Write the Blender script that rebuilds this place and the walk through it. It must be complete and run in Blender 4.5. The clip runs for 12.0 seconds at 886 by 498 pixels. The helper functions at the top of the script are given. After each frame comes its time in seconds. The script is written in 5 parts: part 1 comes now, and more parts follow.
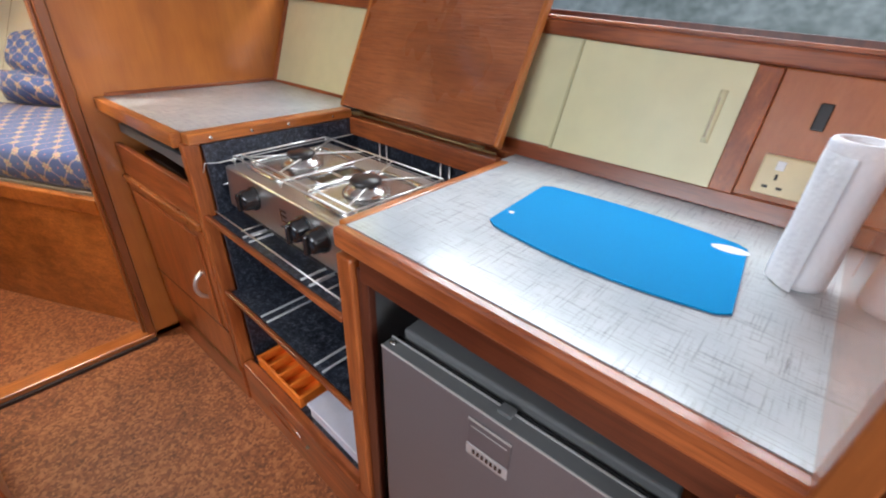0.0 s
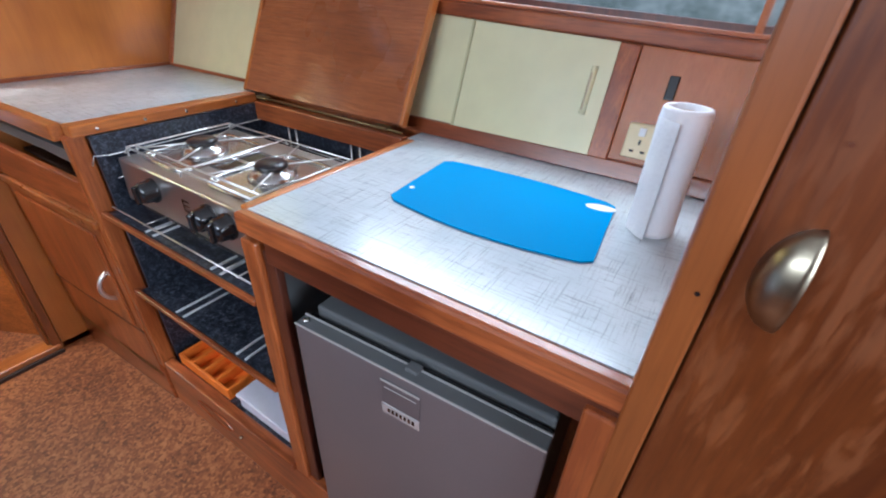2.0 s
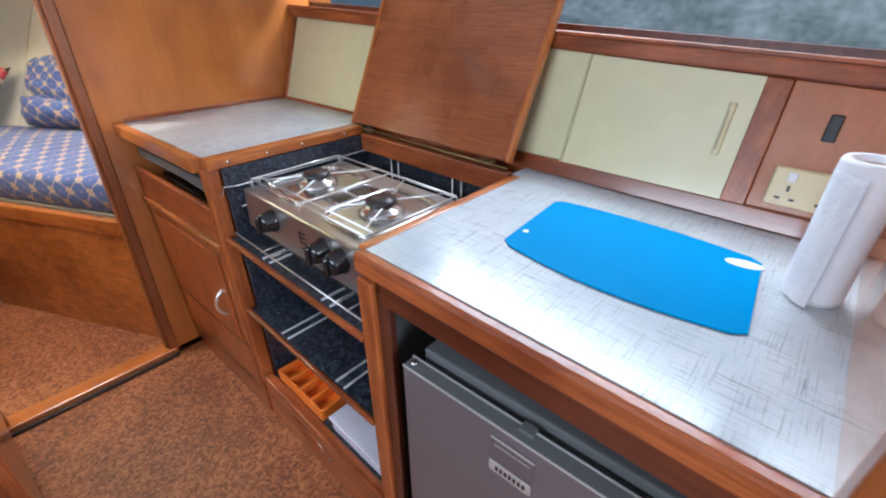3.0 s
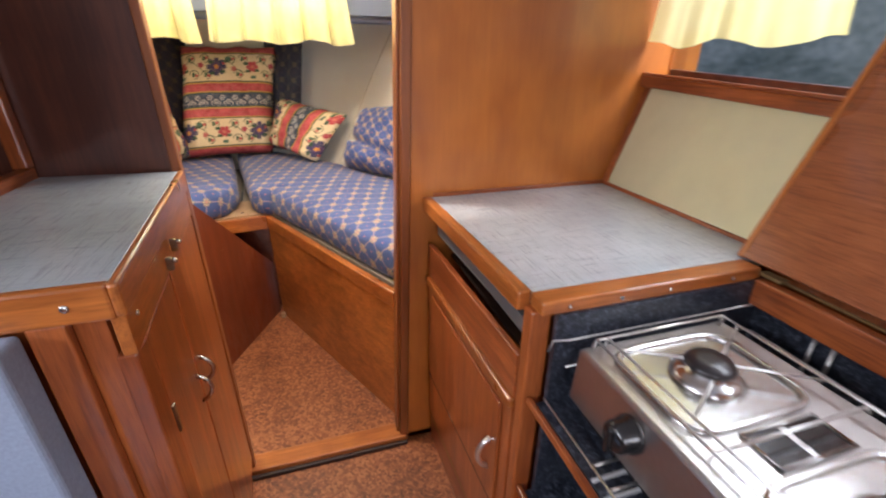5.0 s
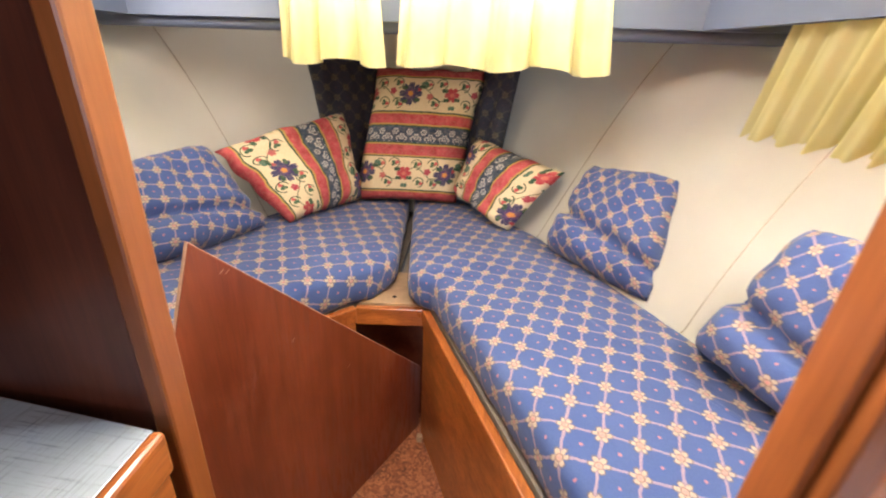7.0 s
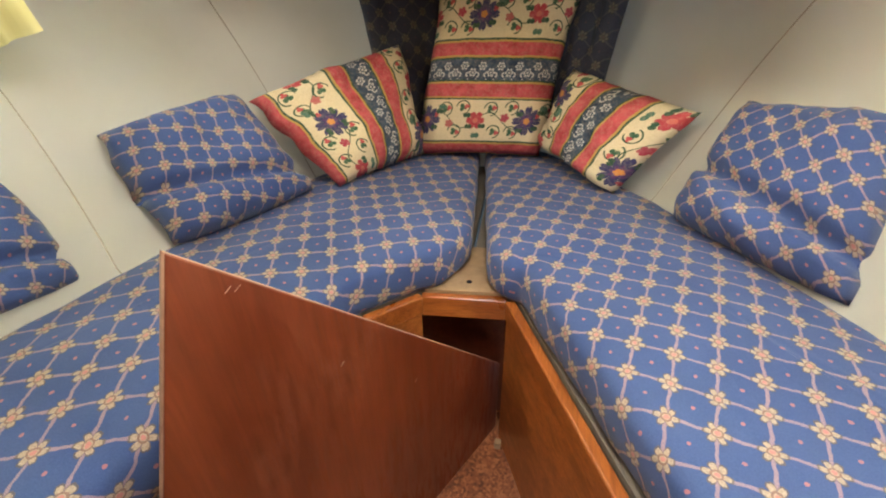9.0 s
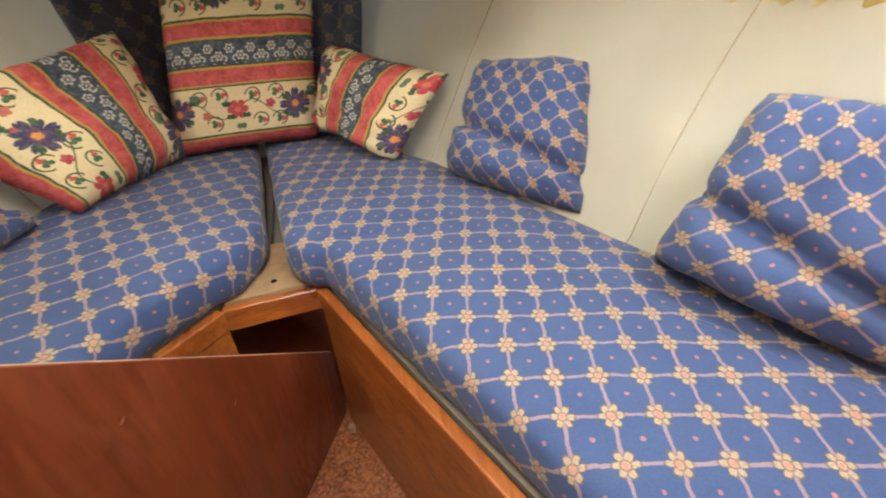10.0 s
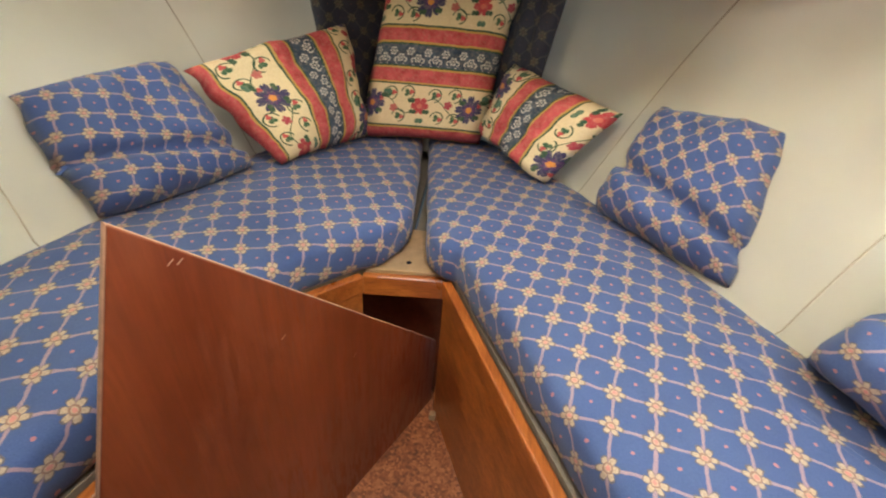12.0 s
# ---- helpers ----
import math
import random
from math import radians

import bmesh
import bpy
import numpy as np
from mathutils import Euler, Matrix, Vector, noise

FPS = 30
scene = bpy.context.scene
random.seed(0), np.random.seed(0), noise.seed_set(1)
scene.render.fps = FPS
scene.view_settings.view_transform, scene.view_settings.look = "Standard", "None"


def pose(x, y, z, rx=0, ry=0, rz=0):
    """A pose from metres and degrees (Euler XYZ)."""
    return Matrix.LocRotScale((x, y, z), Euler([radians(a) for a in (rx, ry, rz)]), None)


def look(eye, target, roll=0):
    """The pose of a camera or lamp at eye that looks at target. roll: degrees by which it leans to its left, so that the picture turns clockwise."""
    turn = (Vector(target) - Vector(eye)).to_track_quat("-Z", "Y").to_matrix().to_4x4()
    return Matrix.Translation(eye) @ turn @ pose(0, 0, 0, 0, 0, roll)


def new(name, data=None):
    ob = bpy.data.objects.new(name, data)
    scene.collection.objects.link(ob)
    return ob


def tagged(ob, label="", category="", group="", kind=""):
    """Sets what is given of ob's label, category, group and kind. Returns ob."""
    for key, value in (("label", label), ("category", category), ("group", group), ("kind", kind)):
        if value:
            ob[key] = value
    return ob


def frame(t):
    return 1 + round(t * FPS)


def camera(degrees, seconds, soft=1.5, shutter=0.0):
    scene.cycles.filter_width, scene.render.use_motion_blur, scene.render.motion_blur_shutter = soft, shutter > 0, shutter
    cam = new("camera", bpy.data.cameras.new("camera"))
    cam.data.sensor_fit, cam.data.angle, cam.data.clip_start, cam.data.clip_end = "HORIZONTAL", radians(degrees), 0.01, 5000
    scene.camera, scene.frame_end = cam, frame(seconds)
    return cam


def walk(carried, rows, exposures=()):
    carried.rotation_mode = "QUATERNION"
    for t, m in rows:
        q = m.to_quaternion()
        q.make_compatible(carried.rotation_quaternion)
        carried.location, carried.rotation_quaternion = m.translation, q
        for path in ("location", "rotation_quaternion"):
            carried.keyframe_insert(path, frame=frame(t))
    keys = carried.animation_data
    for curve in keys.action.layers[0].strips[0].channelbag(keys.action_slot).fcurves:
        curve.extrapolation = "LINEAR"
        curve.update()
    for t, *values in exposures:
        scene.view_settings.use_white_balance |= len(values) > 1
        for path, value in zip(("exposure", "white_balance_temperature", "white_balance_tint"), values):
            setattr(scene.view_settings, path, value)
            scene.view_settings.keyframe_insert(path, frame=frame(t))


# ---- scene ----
cam = camera(92.4, 12.0, soft=2.0, shutter=0.25)
PATH = [
    (0, (0.127, 0.119, 1.161), (1.432, 1.26, 0.164), 2.3),
    (0.5, (0.129, 0.022, 1.164), (1.47, 1.067, 0.111), -0.2),
    (1, (0.158, -0.043, 1.163), (1.617, 0.798, 0.085), -1.4),
    (1.5, (0.133, -0.007, 1.163), (1.586, 0.828, 0.072), 0.3),
    (2, (0.128, 0.045, 1.172), (1.573, 0.936, 0.114), 2.7),
    (2.5, (0.123, 0.082, 1.186), (1.48, 1.119, 0.146), 1.2),
    (2.7, (0.12, 0.099, 1.19), (1.438, 1.199, 0.165), 0.5),
    (4.5, (0.119, 0.468, 1.256), (1.043, 2.024, 0.404), 0.1),
    (5, (0.13, 0.68, 1.239), (0.668, 2.42, 0.413), 0.5),
    (5.5, (0.161, 0.909, 1.263), (0.389, 2.722, 0.448), 0.3),
    (6, (0.115, 1.142, 1.283), (0.281, 2.977, 0.503), 2.7),
    (6.5, (0.109, 1.343, 1.299), (0.156, 3.183, 0.517), 2.1),
    (7, (0.104, 1.521, 1.286), (-0.133, 3.345, 0.501), 2.4),
    (7.5, (0.068, 1.663, 1.279), (-0.335, 3.427, 0.426), 2.1),
    (7.7, (0.074, 1.734, 1.264), (-0.368, 3.472, 0.38), 2.5),
    (9.3, (-0.034, 1.825, 1.218), (-0.476, 3.478, 0.182), -2.7),
    (9.5, (-0.029, 1.818, 1.224), (-0.232, 3.502, 0.165), -3.9),
    (10, (0.046, 1.825, 1.208), (0.36, 3.463, 0.105), -2.5),
    (10.5, (0.067, 1.825, 1.208), (0.476, 3.413, 0.064), -1.7),
    (11, (0.04, 1.816, 1.216), (0.33, 3.412, 0.047), 2.1),
    (11.5, (0.01, 1.783, 1.239), (0.077, 3.448, 0.133), 5.9),
    (12, (-0.007, 1.78, 1.241), (-0.206, 3.461, 0.176), 4.7),
]
EXPOSURES = [(0, 0.67, 6450, 14), (0.5, 0.65, 6300, 13), (1.0, 0.63, 5900, 12), (1.5, 0.62, 5700, 12), (2.7, 0.68, 5800, 12), (4.5, 0.50, 6000, 19), (5.0, 0.48, 6500, 21), (5.5, 0.66, 7050, 22),
             (6.0, 0.66, 7000, 23), (6.5, 0.70, 6750, 21), (7.2, 0.56, 6000, 19), (7.7, 0.31, 5900, 15), (9.3, 0.25, 6050, 9), (11, 0.25, 6200, 9), (12, 0.24, 6150, 9)]
walk(cam, [(t, look(eye, target, roll)) for t, eye, target, roll in PATH], EXPOSURES)

# ---- world and light ----
world = bpy.data.worlds.new("world")
scene.world = world
world.use_nodes = True
wn, wl = world.node_tree.nodes, world.node_tree.links
sky = wn.new("ShaderNodeTexSky")
sky.sky_type, sky.sun_disc = 'NISHITA', False
sky.sun_elevation, sky.sun_rotation = radians(48), radians(-65)
wl.new(sky.outputs[0], wn["Background"].inputs[0])
wn["Background"].inputs[1].default_value = 0.12
sun_data = bpy.data.lights.new("sun", 'SUN')
sun_data.energy, sun_data.angle, sun_data.color = 2.0, radians(8), (1.0, 0.94, 0.85)
sun = new("sun", sun_data)
sun.matrix_world = look((0, 0, 0), (0.55, -0.35, -0.85))


WARM = (1.0, 0.93, 0.80)


def sky_lamp(eye, target, sx, sy, power, color=(0.87, 0.94, 1.0)):
    """An area lamp for the sky's light in an opening, seen or assumed."""
    d = bpy.data.lights.new("sky_lamp", 'AREA')
    d.shape, d.size, d.size_y, d.energy, d.color = 'RECTANGLE', sx, sy, power, color
    ob = new("sky_lamp", d)
    ob.matrix_world = look(eye, target)
    return ob


sky_lamp((0.15, -1.42, 1.25), (0.25, 0.6, 0.85), 0.75, 0.9, 19)          # added fill from aft, as if from an unseen open companionway
sky_lamp((-1.33, 0.55, 1.48), (0.5, 0.80, 0.75), 1.2, 0.30, 16)         # added fill from port, as if from an unseen saloon window
sky_lamp((1.50, 0.85, 2.02), (0.45, 0.95, 0.75), 1.5, 0.5, 27)          # starboard galley window
sky_lamp((-1.11, 2.25, 1.62), (0.1, 2.8, 0.8), 0.40, 0.22, 11, WARM)            # port fore-cabin window
sky_lamp((0.845, 2.25, 1.62), (-0.5, 2.6, 0.95), 0.40, 0.22, 24)            # starboard fore-cabin window
sky_lamp((-0.105, 2.83, 1.62), (-0.1, 1.9, 1.2), 0.86, 0.22, 6.5)           # fore-cabin front windows
sky_lamp((-0.05, 2.03, 1.85), (-0.05, 2.15, 0.5), 0.45, 0.45, 14.5, WARM)           # added overhead fill, as if from an unseen open fore hatch

# ---- materials ----


class Nodes:
    """Short way to write a material's nodes."""

    def __init__(self, name):
        self.mat = bpy.data.materials.new(name)
        self.mat.use_nodes = True
        self.t = self.mat.node_tree
        self.b = self.t.nodes["Principled BSDF"]

    def add(self, kind, operation=None, data_type=None, feature=None):
        n = self.t.nodes.new(kind)
        if operation:
            n.operation = operation
        if data_type:
            n.data_type = data_type
        if feature:
            n.feature = feature
        return n

    def put(self, socket, v):
        if isinstance(v, bpy.types.NodeSocket):
            self.t.links.new(v, socket)
        elif isinstance(v, tuple) and len(v) == 3 and socket.type == 'RGBA':
            socket.default_value = (*v, 1)
        else:
            socket.default_value = v

    def m(self, op, a, b=0.0, c=0.0):
        n = self.add("ShaderNodeMath", operation=op)
        for s, v in zip(n.inputs, (a, b, c)):
            self.put(s, v)
        return n.outputs[0]

    def mix(self, f, a, b):
        n = self.add("ShaderNodeMix", data_type='RGBA')
        self.put(n.inputs[0], f), self.put(n.inputs[6], a), self.put(n.inputs[7], b)
        return n.outputs[2]

    def ramp(self, f, *stops):
        n = self.add("ShaderNodeValToRGB")
        el = n.color_ramp.elements
        while len(el) < len(stops):
            el.new(0.5)
        for e, (p, c) in zip(el, stops):
            e.position, e.color = p, (*c, 1) if isinstance(c, tuple) else (c, c, c, 1)
        self.put(n.inputs[0], f)
        return n.outputs[0]

    def coords(self, kind="Object", scale=(1, 1, 1), rot=(0, 0, 0)):
        tc = self.add("ShaderNodeTexCoord")
        mp = self.add("ShaderNodeMapping")
        self.t.links.new(tc.outputs[kind], mp.inputs[0])
        mp.inputs[2].default_value, mp.inputs[3].default_value = [radians(a) for a in rot], scale
        return mp.outputs[0]

    def noise(self, vec, scale, detail=4.0, rough=0.55, dist=0.0):
        n = self.add("ShaderNodeTexNoise")
        self.put(n.inputs["Vector"], vec)
        n.inputs["Scale"].default_value, n.inputs["Detail"].default_value = scale, detail
        n.inputs["Roughness"].default_value, n.inputs["Distortion"].default_value = rough, dist
        return n.outputs[0]

    def voronoi(self, vec, scale, out=0, feature='F1'):
        n = self.add("ShaderNodeTexVoronoi", feature=feature)
        self.put(n.inputs["Vector"], vec)
        n.inputs["Scale"].default_value = scale
        return n.outputs[out]

    def shift(self, vec):
        """The same texture, moved by a different amount on every object."""
        oi = self.add("ShaderNodeObjectInfo")
        v = self.add("ShaderNodeVectorMath", operation='ADD')
        self.put(v.inputs[0], vec)
        s = self.m('MULTIPLY', oi.outputs["Random"], 37.0)
        self.put(v.inputs[1], s)
        return v.outputs[0]

    def bump(self, h, strength=0.2, dist=0.002):
        n = self.add("ShaderNodeBump")
        n.inputs["Strength"].default_value, n.inputs["Distance"].default_value = strength, dist
        self.put(n.inputs["Height"], h)
        self.put(self.b.inputs["Normal"], n.outputs[0])

    def done(self, color, rough=0.5, metal=0.0, coat=0.0, coat_rough=0.1, spec=0.5):
        self.put(self.b.inputs["Base Color"], color)
        self.put(self.b.inputs["Roughness"], rough)
        self.b.inputs["Metallic"].default_value = metal
        self.b.inputs["Coat Weight"].default_value = coat
        self.b.inputs["Coat Roughness"].default_value = coat_rough
        self.b.inputs["Specular IOR Level"].default_value = spec
        return self.mat

    def uv(self):
        sep = self.add("ShaderNodeSeparateXYZ")
        self.put(sep.inputs[0], self.add("ShaderNodeTexCoord").outputs["UV"])
        return sep.outputs[0], sep.outputs[1]


def wood(name, dark, light, grain="z", rough=0.32, coat=0.5, figure=1.0, wear=0.0, ripple=0.0, pore=0.4, gloss=0.12):
    """Varnished mahogany or ply, with its grain along one axis."""
    k = Nodes(name)
    sc = {"x": (0.9, 14, 14), "y": (14, 0.9, 14), "z": (14, 14, 0.9)}[grain]
    v = k.shift(k.coords("Object", sc))
    g = k.noise(v, 2.2, 5, 0.6, 0.6)
    fine = k.noise(v, 11, 3, 0.6)
    big = k.noise(k.shift(k.coords("Object", (3.2, 3.2, 1.6))), 1.6, 3, 0.6)
    streak = 0.25 * min(1.0, figure + 0.15)
    f = k.m('ADD', k.m('MULTIPLY', g, 0.62 * figure), k.m('ADD', k.m('MULTIPLY', fine, streak), k.m('MULTIPLY', big, 0.62)))
    f = k.m('MULTIPLY_ADD', f, 2.0, -0.27 - streak - 0.62 * figure)
    pores = k.ramp(k.noise(k.shift(k.coords("Object", tuple(4.5 * c for c in sc))), 3.0, 2, 0.7), (0.36, 0.0), (0.52, 1.0))
    mid = tuple((a + b) / 2 for a, b in zip(dark, light))
    col = k.ramp(f, (0.12, dark), (0.5, mid), (0.9, light))
    col = k.mix(k.m('MULTIPLY', k.m('SUBTRACT', 1.0, pores), pore), col, tuple(c * 0.5 for c in dark))
    r = k.m('MULTIPLY_ADD', big, 0.22, rough - 0.1)
    if wear:
        w = k.noise(k.coords("Object", (44, 44, 8), (6, 0, 0)), 1.6, 6, 0.62, 0.3)
        patch = k.noise(k.coords("Object"), 4.2, 2)
        w = k.m('MULTIPLY', k.ramp(w, (0.48, 0.0), (0.58, 1.0)), k.ramp(patch, (0.36, 0.15), (0.62, 1.0)))
        col = k.mix(k.m('MULTIPLY', w, wear), col, (0.38, 0.118, 0.020))
        r = k.m('ADD', r, k.m('MULTIPLY', w, 0.3))
    h = k.m('ADD', fine, big)
    if ripple:
        h = k.m('ADD', h, k.m('MULTIPLY', k.noise(k.coords("Object", (5, 5, 60)), 1.6, 4, 0.6, 0.8), ripple))
    k.bump(h, 0.10 + 0.3 * ripple, 0.0012 + 0.001 * ripple)
    return k.done(col, r, 0, coat, gloss)


MAHOGANY = wood("mahogany", (0.24, 0.054, 0.013), (0.60, 0.172, 0.041), "z")
MAHOGANY_X = wood("mahogany_across", (0.21, 0.046, 0.012), (0.55, 0.150, 0.038), "x")
MAHOGANY_Y = wood("mahogany_fore_and_aft", (0.205, 0.046, 0.012), (0.55, 0.150, 0.039), "y")
GOLDEN = wood("golden_ply", (0.36, 0.098, 0.012), (0.70, 0.225, 0.029), "z", 0.42, 0.8, 0.2, 0.0, 0.0, 0.06, 0.10)
POST_WOOD = wood("post_mahogany", (0.20, 0.055, 0.012), (0.42, 0.125, 0.028), "z", 0.36, 0.3, 0.5, 0.0, 0.0, 0.15)
GOLDEN_Y = wood("golden_trim", (0.29, 0.078, 0.015), (0.62, 0.200, 0.040), "y", 0.3, 0.5)
GOLDEN_X = wood("golden_trim_across", (0.29, 0.078, 0.015), (0.62, 0.200, 0.040), "x", 0.3, 0.5)
BERTH_WOOD = wood("berth_ply", (0.28, 0.080, 0.015), (0.64, 0.215, 0.045), "y", 0.36, 0.4, 1.2)
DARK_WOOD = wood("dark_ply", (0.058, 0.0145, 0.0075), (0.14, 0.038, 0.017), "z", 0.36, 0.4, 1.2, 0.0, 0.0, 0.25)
BOARD_WOOD = wood("red_ply", (0.130, 0.026, 0.009), (0.27, 0.063, 0.021), "z", 0.36, 0.35, 0.6, 0.10, 0.0, 0.12)
LID_WOOD = wood("lid_ply", (0.26, 0.074, 0.025), (0.54, 0.175, 0.060), "y", 0.28, 0.9, 0.6, 0.0, 1.8, 0.4, 0.12)
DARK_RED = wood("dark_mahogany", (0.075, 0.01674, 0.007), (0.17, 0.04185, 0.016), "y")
PINK_PLY = wood("pink_ply", (0.40, 0.130, 0.044), (0.57, 0.205, 0.072), "z", 0.22, 1.0, 0.5, 0.0, 0.0, 0.10, 0.04)
WORN_WOOD = wood("worn_door", (0.075, 0.0145, 0.0022), (0.21, 0.052, 0.008), "z", 0.36, 0.35, 0.8, 0.34, 0.0, 0.2)


def plain(name, color, rough=0.5, metal=0.0, coat=0.0, vary=0.10, grain=60.0, bump=0.05, spec=0.5):
    k = Nodes(name)
    v = k.coords("Object")
    n = k.m('ADD', k.m('MULTIPLY', k.noise(v, grain, 3), 0.5), k.m('MULTIPLY', k.noise(v, 5.0, 4), 0.5))
    lo, hi = tuple(c * (1 - vary) for c in color), tuple(min(1, c * (1 + vary)) for c in color)
    if bump:
        k.bump(n, bump, 0.001)
    return k.done(k.ramp(n, (0.3, lo), (0.7, hi)), k.m('MULTIPLY_ADD', n, 0.14, rough - 0.07), metal, coat, 0.1, spec)


CREAM_PANEL = plain("cream_panel", (0.70, 0.67, 0.41), 0.20, 0, 0.6, 0.04, 20, 0.02)
PANEL_EDGE = plain("panel_edge", (0.50, 0.47, 0.26), 0.4)
BLACK = plain("black_plastic", (0.012, 0.012, 0.013), 0.18, 0, 0.5, 0.2)
BLACK_ENAMEL = plain("black_enamel", (0.018, 0.016, 0.018), 0.3, 0, 0.2, 0.2)
# near black for the shade inside recesses and gaps; also the sill's rubber
DARK_VOID = plain("painted_shade_and_rubber", (0.03, 0.014, 0.009), 0.5, 0, 0, 0.3)
STEEL = plain("stainless_steel", (0.58, 0.57, 0.555), 0.24, 1.0, 0, 0.06, 90, 0.03)
STEEL_SATIN = plain("satin_steel", (0.54, 0.52, 0.50), 0.33, 0.95, 0, 0.06, 120, 0.04)
WIRE = plain("chrome_wire", (0.82, 0.82, 0.80), 0.30, 0.9, 0, 0.03)
WIRE_WHITE = plain("coated_wire", (0.62, 0.64, 0.66), 0.35, 0, 0.2, 0.05)
PEWTER = plain("aged_pewter", (0.33, 0.29, 0.21), 0.3, 1.0, 0, 0.25, 70, 0.1)
FRIDGE_DOOR = plain("fridge_silver", (0.175, 0.153, 0.158), 0.32, 0.3, 0.1, 0.05, 200, 0.02)
FRIDGE_GREY = plain("fridge_grey", (0.12, 0.125, 0.125), 0.45, 0, 0, 0.06)
FRIDGE_LIGHT = plain("fridge_edge", (0.50, 0.49, 0.47), 0.35, 0.3, 0, 0.05)
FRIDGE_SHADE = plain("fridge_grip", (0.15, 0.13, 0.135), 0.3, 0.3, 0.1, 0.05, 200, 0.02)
BADGE = plain("badge_silver", (0.72, 0.72, 0.72), 0.25, 0.6, 0, 0.05)
BLUE_MAT = plain("blue_board", (0.0, 0.235, 0.52), 0.6, 0, 0.0, 0.04, 160, 0.03, 0.06)
WHITE_PRINT = plain("white_print", (0.75, 0.76, 0.76), 0.4)
ORANGE = plain("orange_silicone", (0.85, 0.20, 0.02), 0.45, 0, 0, 0.08)
CLEAR_WHITE = plain("white_plastic", (0.72, 0.71, 0.80), 0.3, 0, 0.2, 0.05)
SOCKET = plain("ivory_plastic", (0.66, 0.56, 0.32), 0.3, 0, 0.2, 0.05)
CARD = plain("brown_card", (0.34, 0.25, 0.18), 0.8)
# coachroof paint darkened so that its colour carries the shade there
SHADED_PAINT = plain("shaded_blue_grey_paint", (0.105, 0.130, 0.190), 0.55, 0, 0, 0.06, 8)
PAINT = plain("white_paint", (0.72, 0.74, 0.76), 0.5, 0, 0, 0.05)
GREY_BLUE_CLOTH = plain("grey_blue_cloth", (0.27, 0.33, 0.43), 0.9, 0, 0, 0.18, 220, 0.3)
LOCKER_GREY = plain("pale_lining", (0.46, 0.46, 0.45), 0.6)
STRIP_BRASS = plain("worn_brass_strip", (0.26, 0.17, 0.07), 0.45, 0.5, 0, 0.3, 70, 0.1)
WORN_TOP = plain("worn_tan_wood", (0.36, 0.23, 0.12), 0.6, 0, 0, 0.25, 40)
PALE_EDGE = plain("pale_worn_edge", (0.38, 0.22, 0.14), 0.6, 0, 0, 0.3, 90)
SEAM = plain("tan_seam", (0.46, 0.38, 0.26), 0.8)
TAUPE = plain("berth_base", (0.19, 0.155, 0.115), 0.8, 0, 0, 0.2)


def paper():
    k = Nodes("kitchen_paper")
    v = k.coords("Object")
    d = k.voronoi(v, 150)
    k.bump(k.m('ADD', d, k.noise(v, 12, 3)), 0.35, 0.0015)
    return k.done(k.ramp(k.noise(v, 9), (0.3, (0.74, 0.76, 0.80)), (0.7, (0.84, 0.85, 0.87))), 0.85)


PAPER = paper()


def lining():
    """Cream leathercloth headlining."""
    k = Nodes("cream_lining")
    v = k.coords("Object")
    n = k.noise(v, 2.6, 4)
    k.bump(k.m('ADD', k.m('MULTIPLY', k.voronoi(v, 420), 0.25), n), 0.12, 0.002)
    return k.done(k.ramp(n, (0.3, (0.745, 0.695, 0.575)), (0.7, (0.83, 0.785, 0.665))), k.m('MULTIPLY_ADD', n, 0.2, 0.42))


LINING = lining()


def cork():
    """Cork floor: pressed granules of several browns."""
    k = Nodes("cork_floor")
    v = k.coords("Object")
    warp = k.add("ShaderNodeVectorMath", operation='ADD')
    nz = k.add("ShaderNodeTexNoise")
    nz.inputs["Scale"].default_value = 60
    k.put(nz.inputs["Vector"], v)
    sc = k.add("ShaderNodeVectorMath", operation='SCALE')
    sc.inputs["Scale"].default_value = 0.012
    k.put(sc.inputs[0], nz.outputs[1]), k.put(warp.inputs[0], v), k.put(warp.inputs[1], sc.outputs[0])
    cell = k.add("ShaderNodeTexVoronoi")
    k.put(cell.inputs["Vector"], warp.outputs[0])
    cell.inputs["Scale"].default_value = 135
    sep = k.add("ShaderNodeSeparateColor")
    k.put(sep.inputs[0], cell.outputs["Color"])
    big = k.noise(v, 5, 4)
    f = k.m('ADD', k.m('MULTIPLY', sep.outputs[0], 0.55), k.m('ADD', k.m('MULTIPLY', k.noise(v, 90, 4), 0.5), k.m('MULTIPLY_ADD', big, 0.75, -0.40)))
    col = k.ramp(f, (0.18, (0.115, 0.030, 0.009)), (0.5, (0.25, 0.077, 0.024)), (0.84, (0.43, 0.155, 0.055)))
    k.bump(f, 0.25, 0.0015)
    return k.done(col, k.m('MULTIPLY_ADD', big, 0.2, 0.42))


CORK = cork()


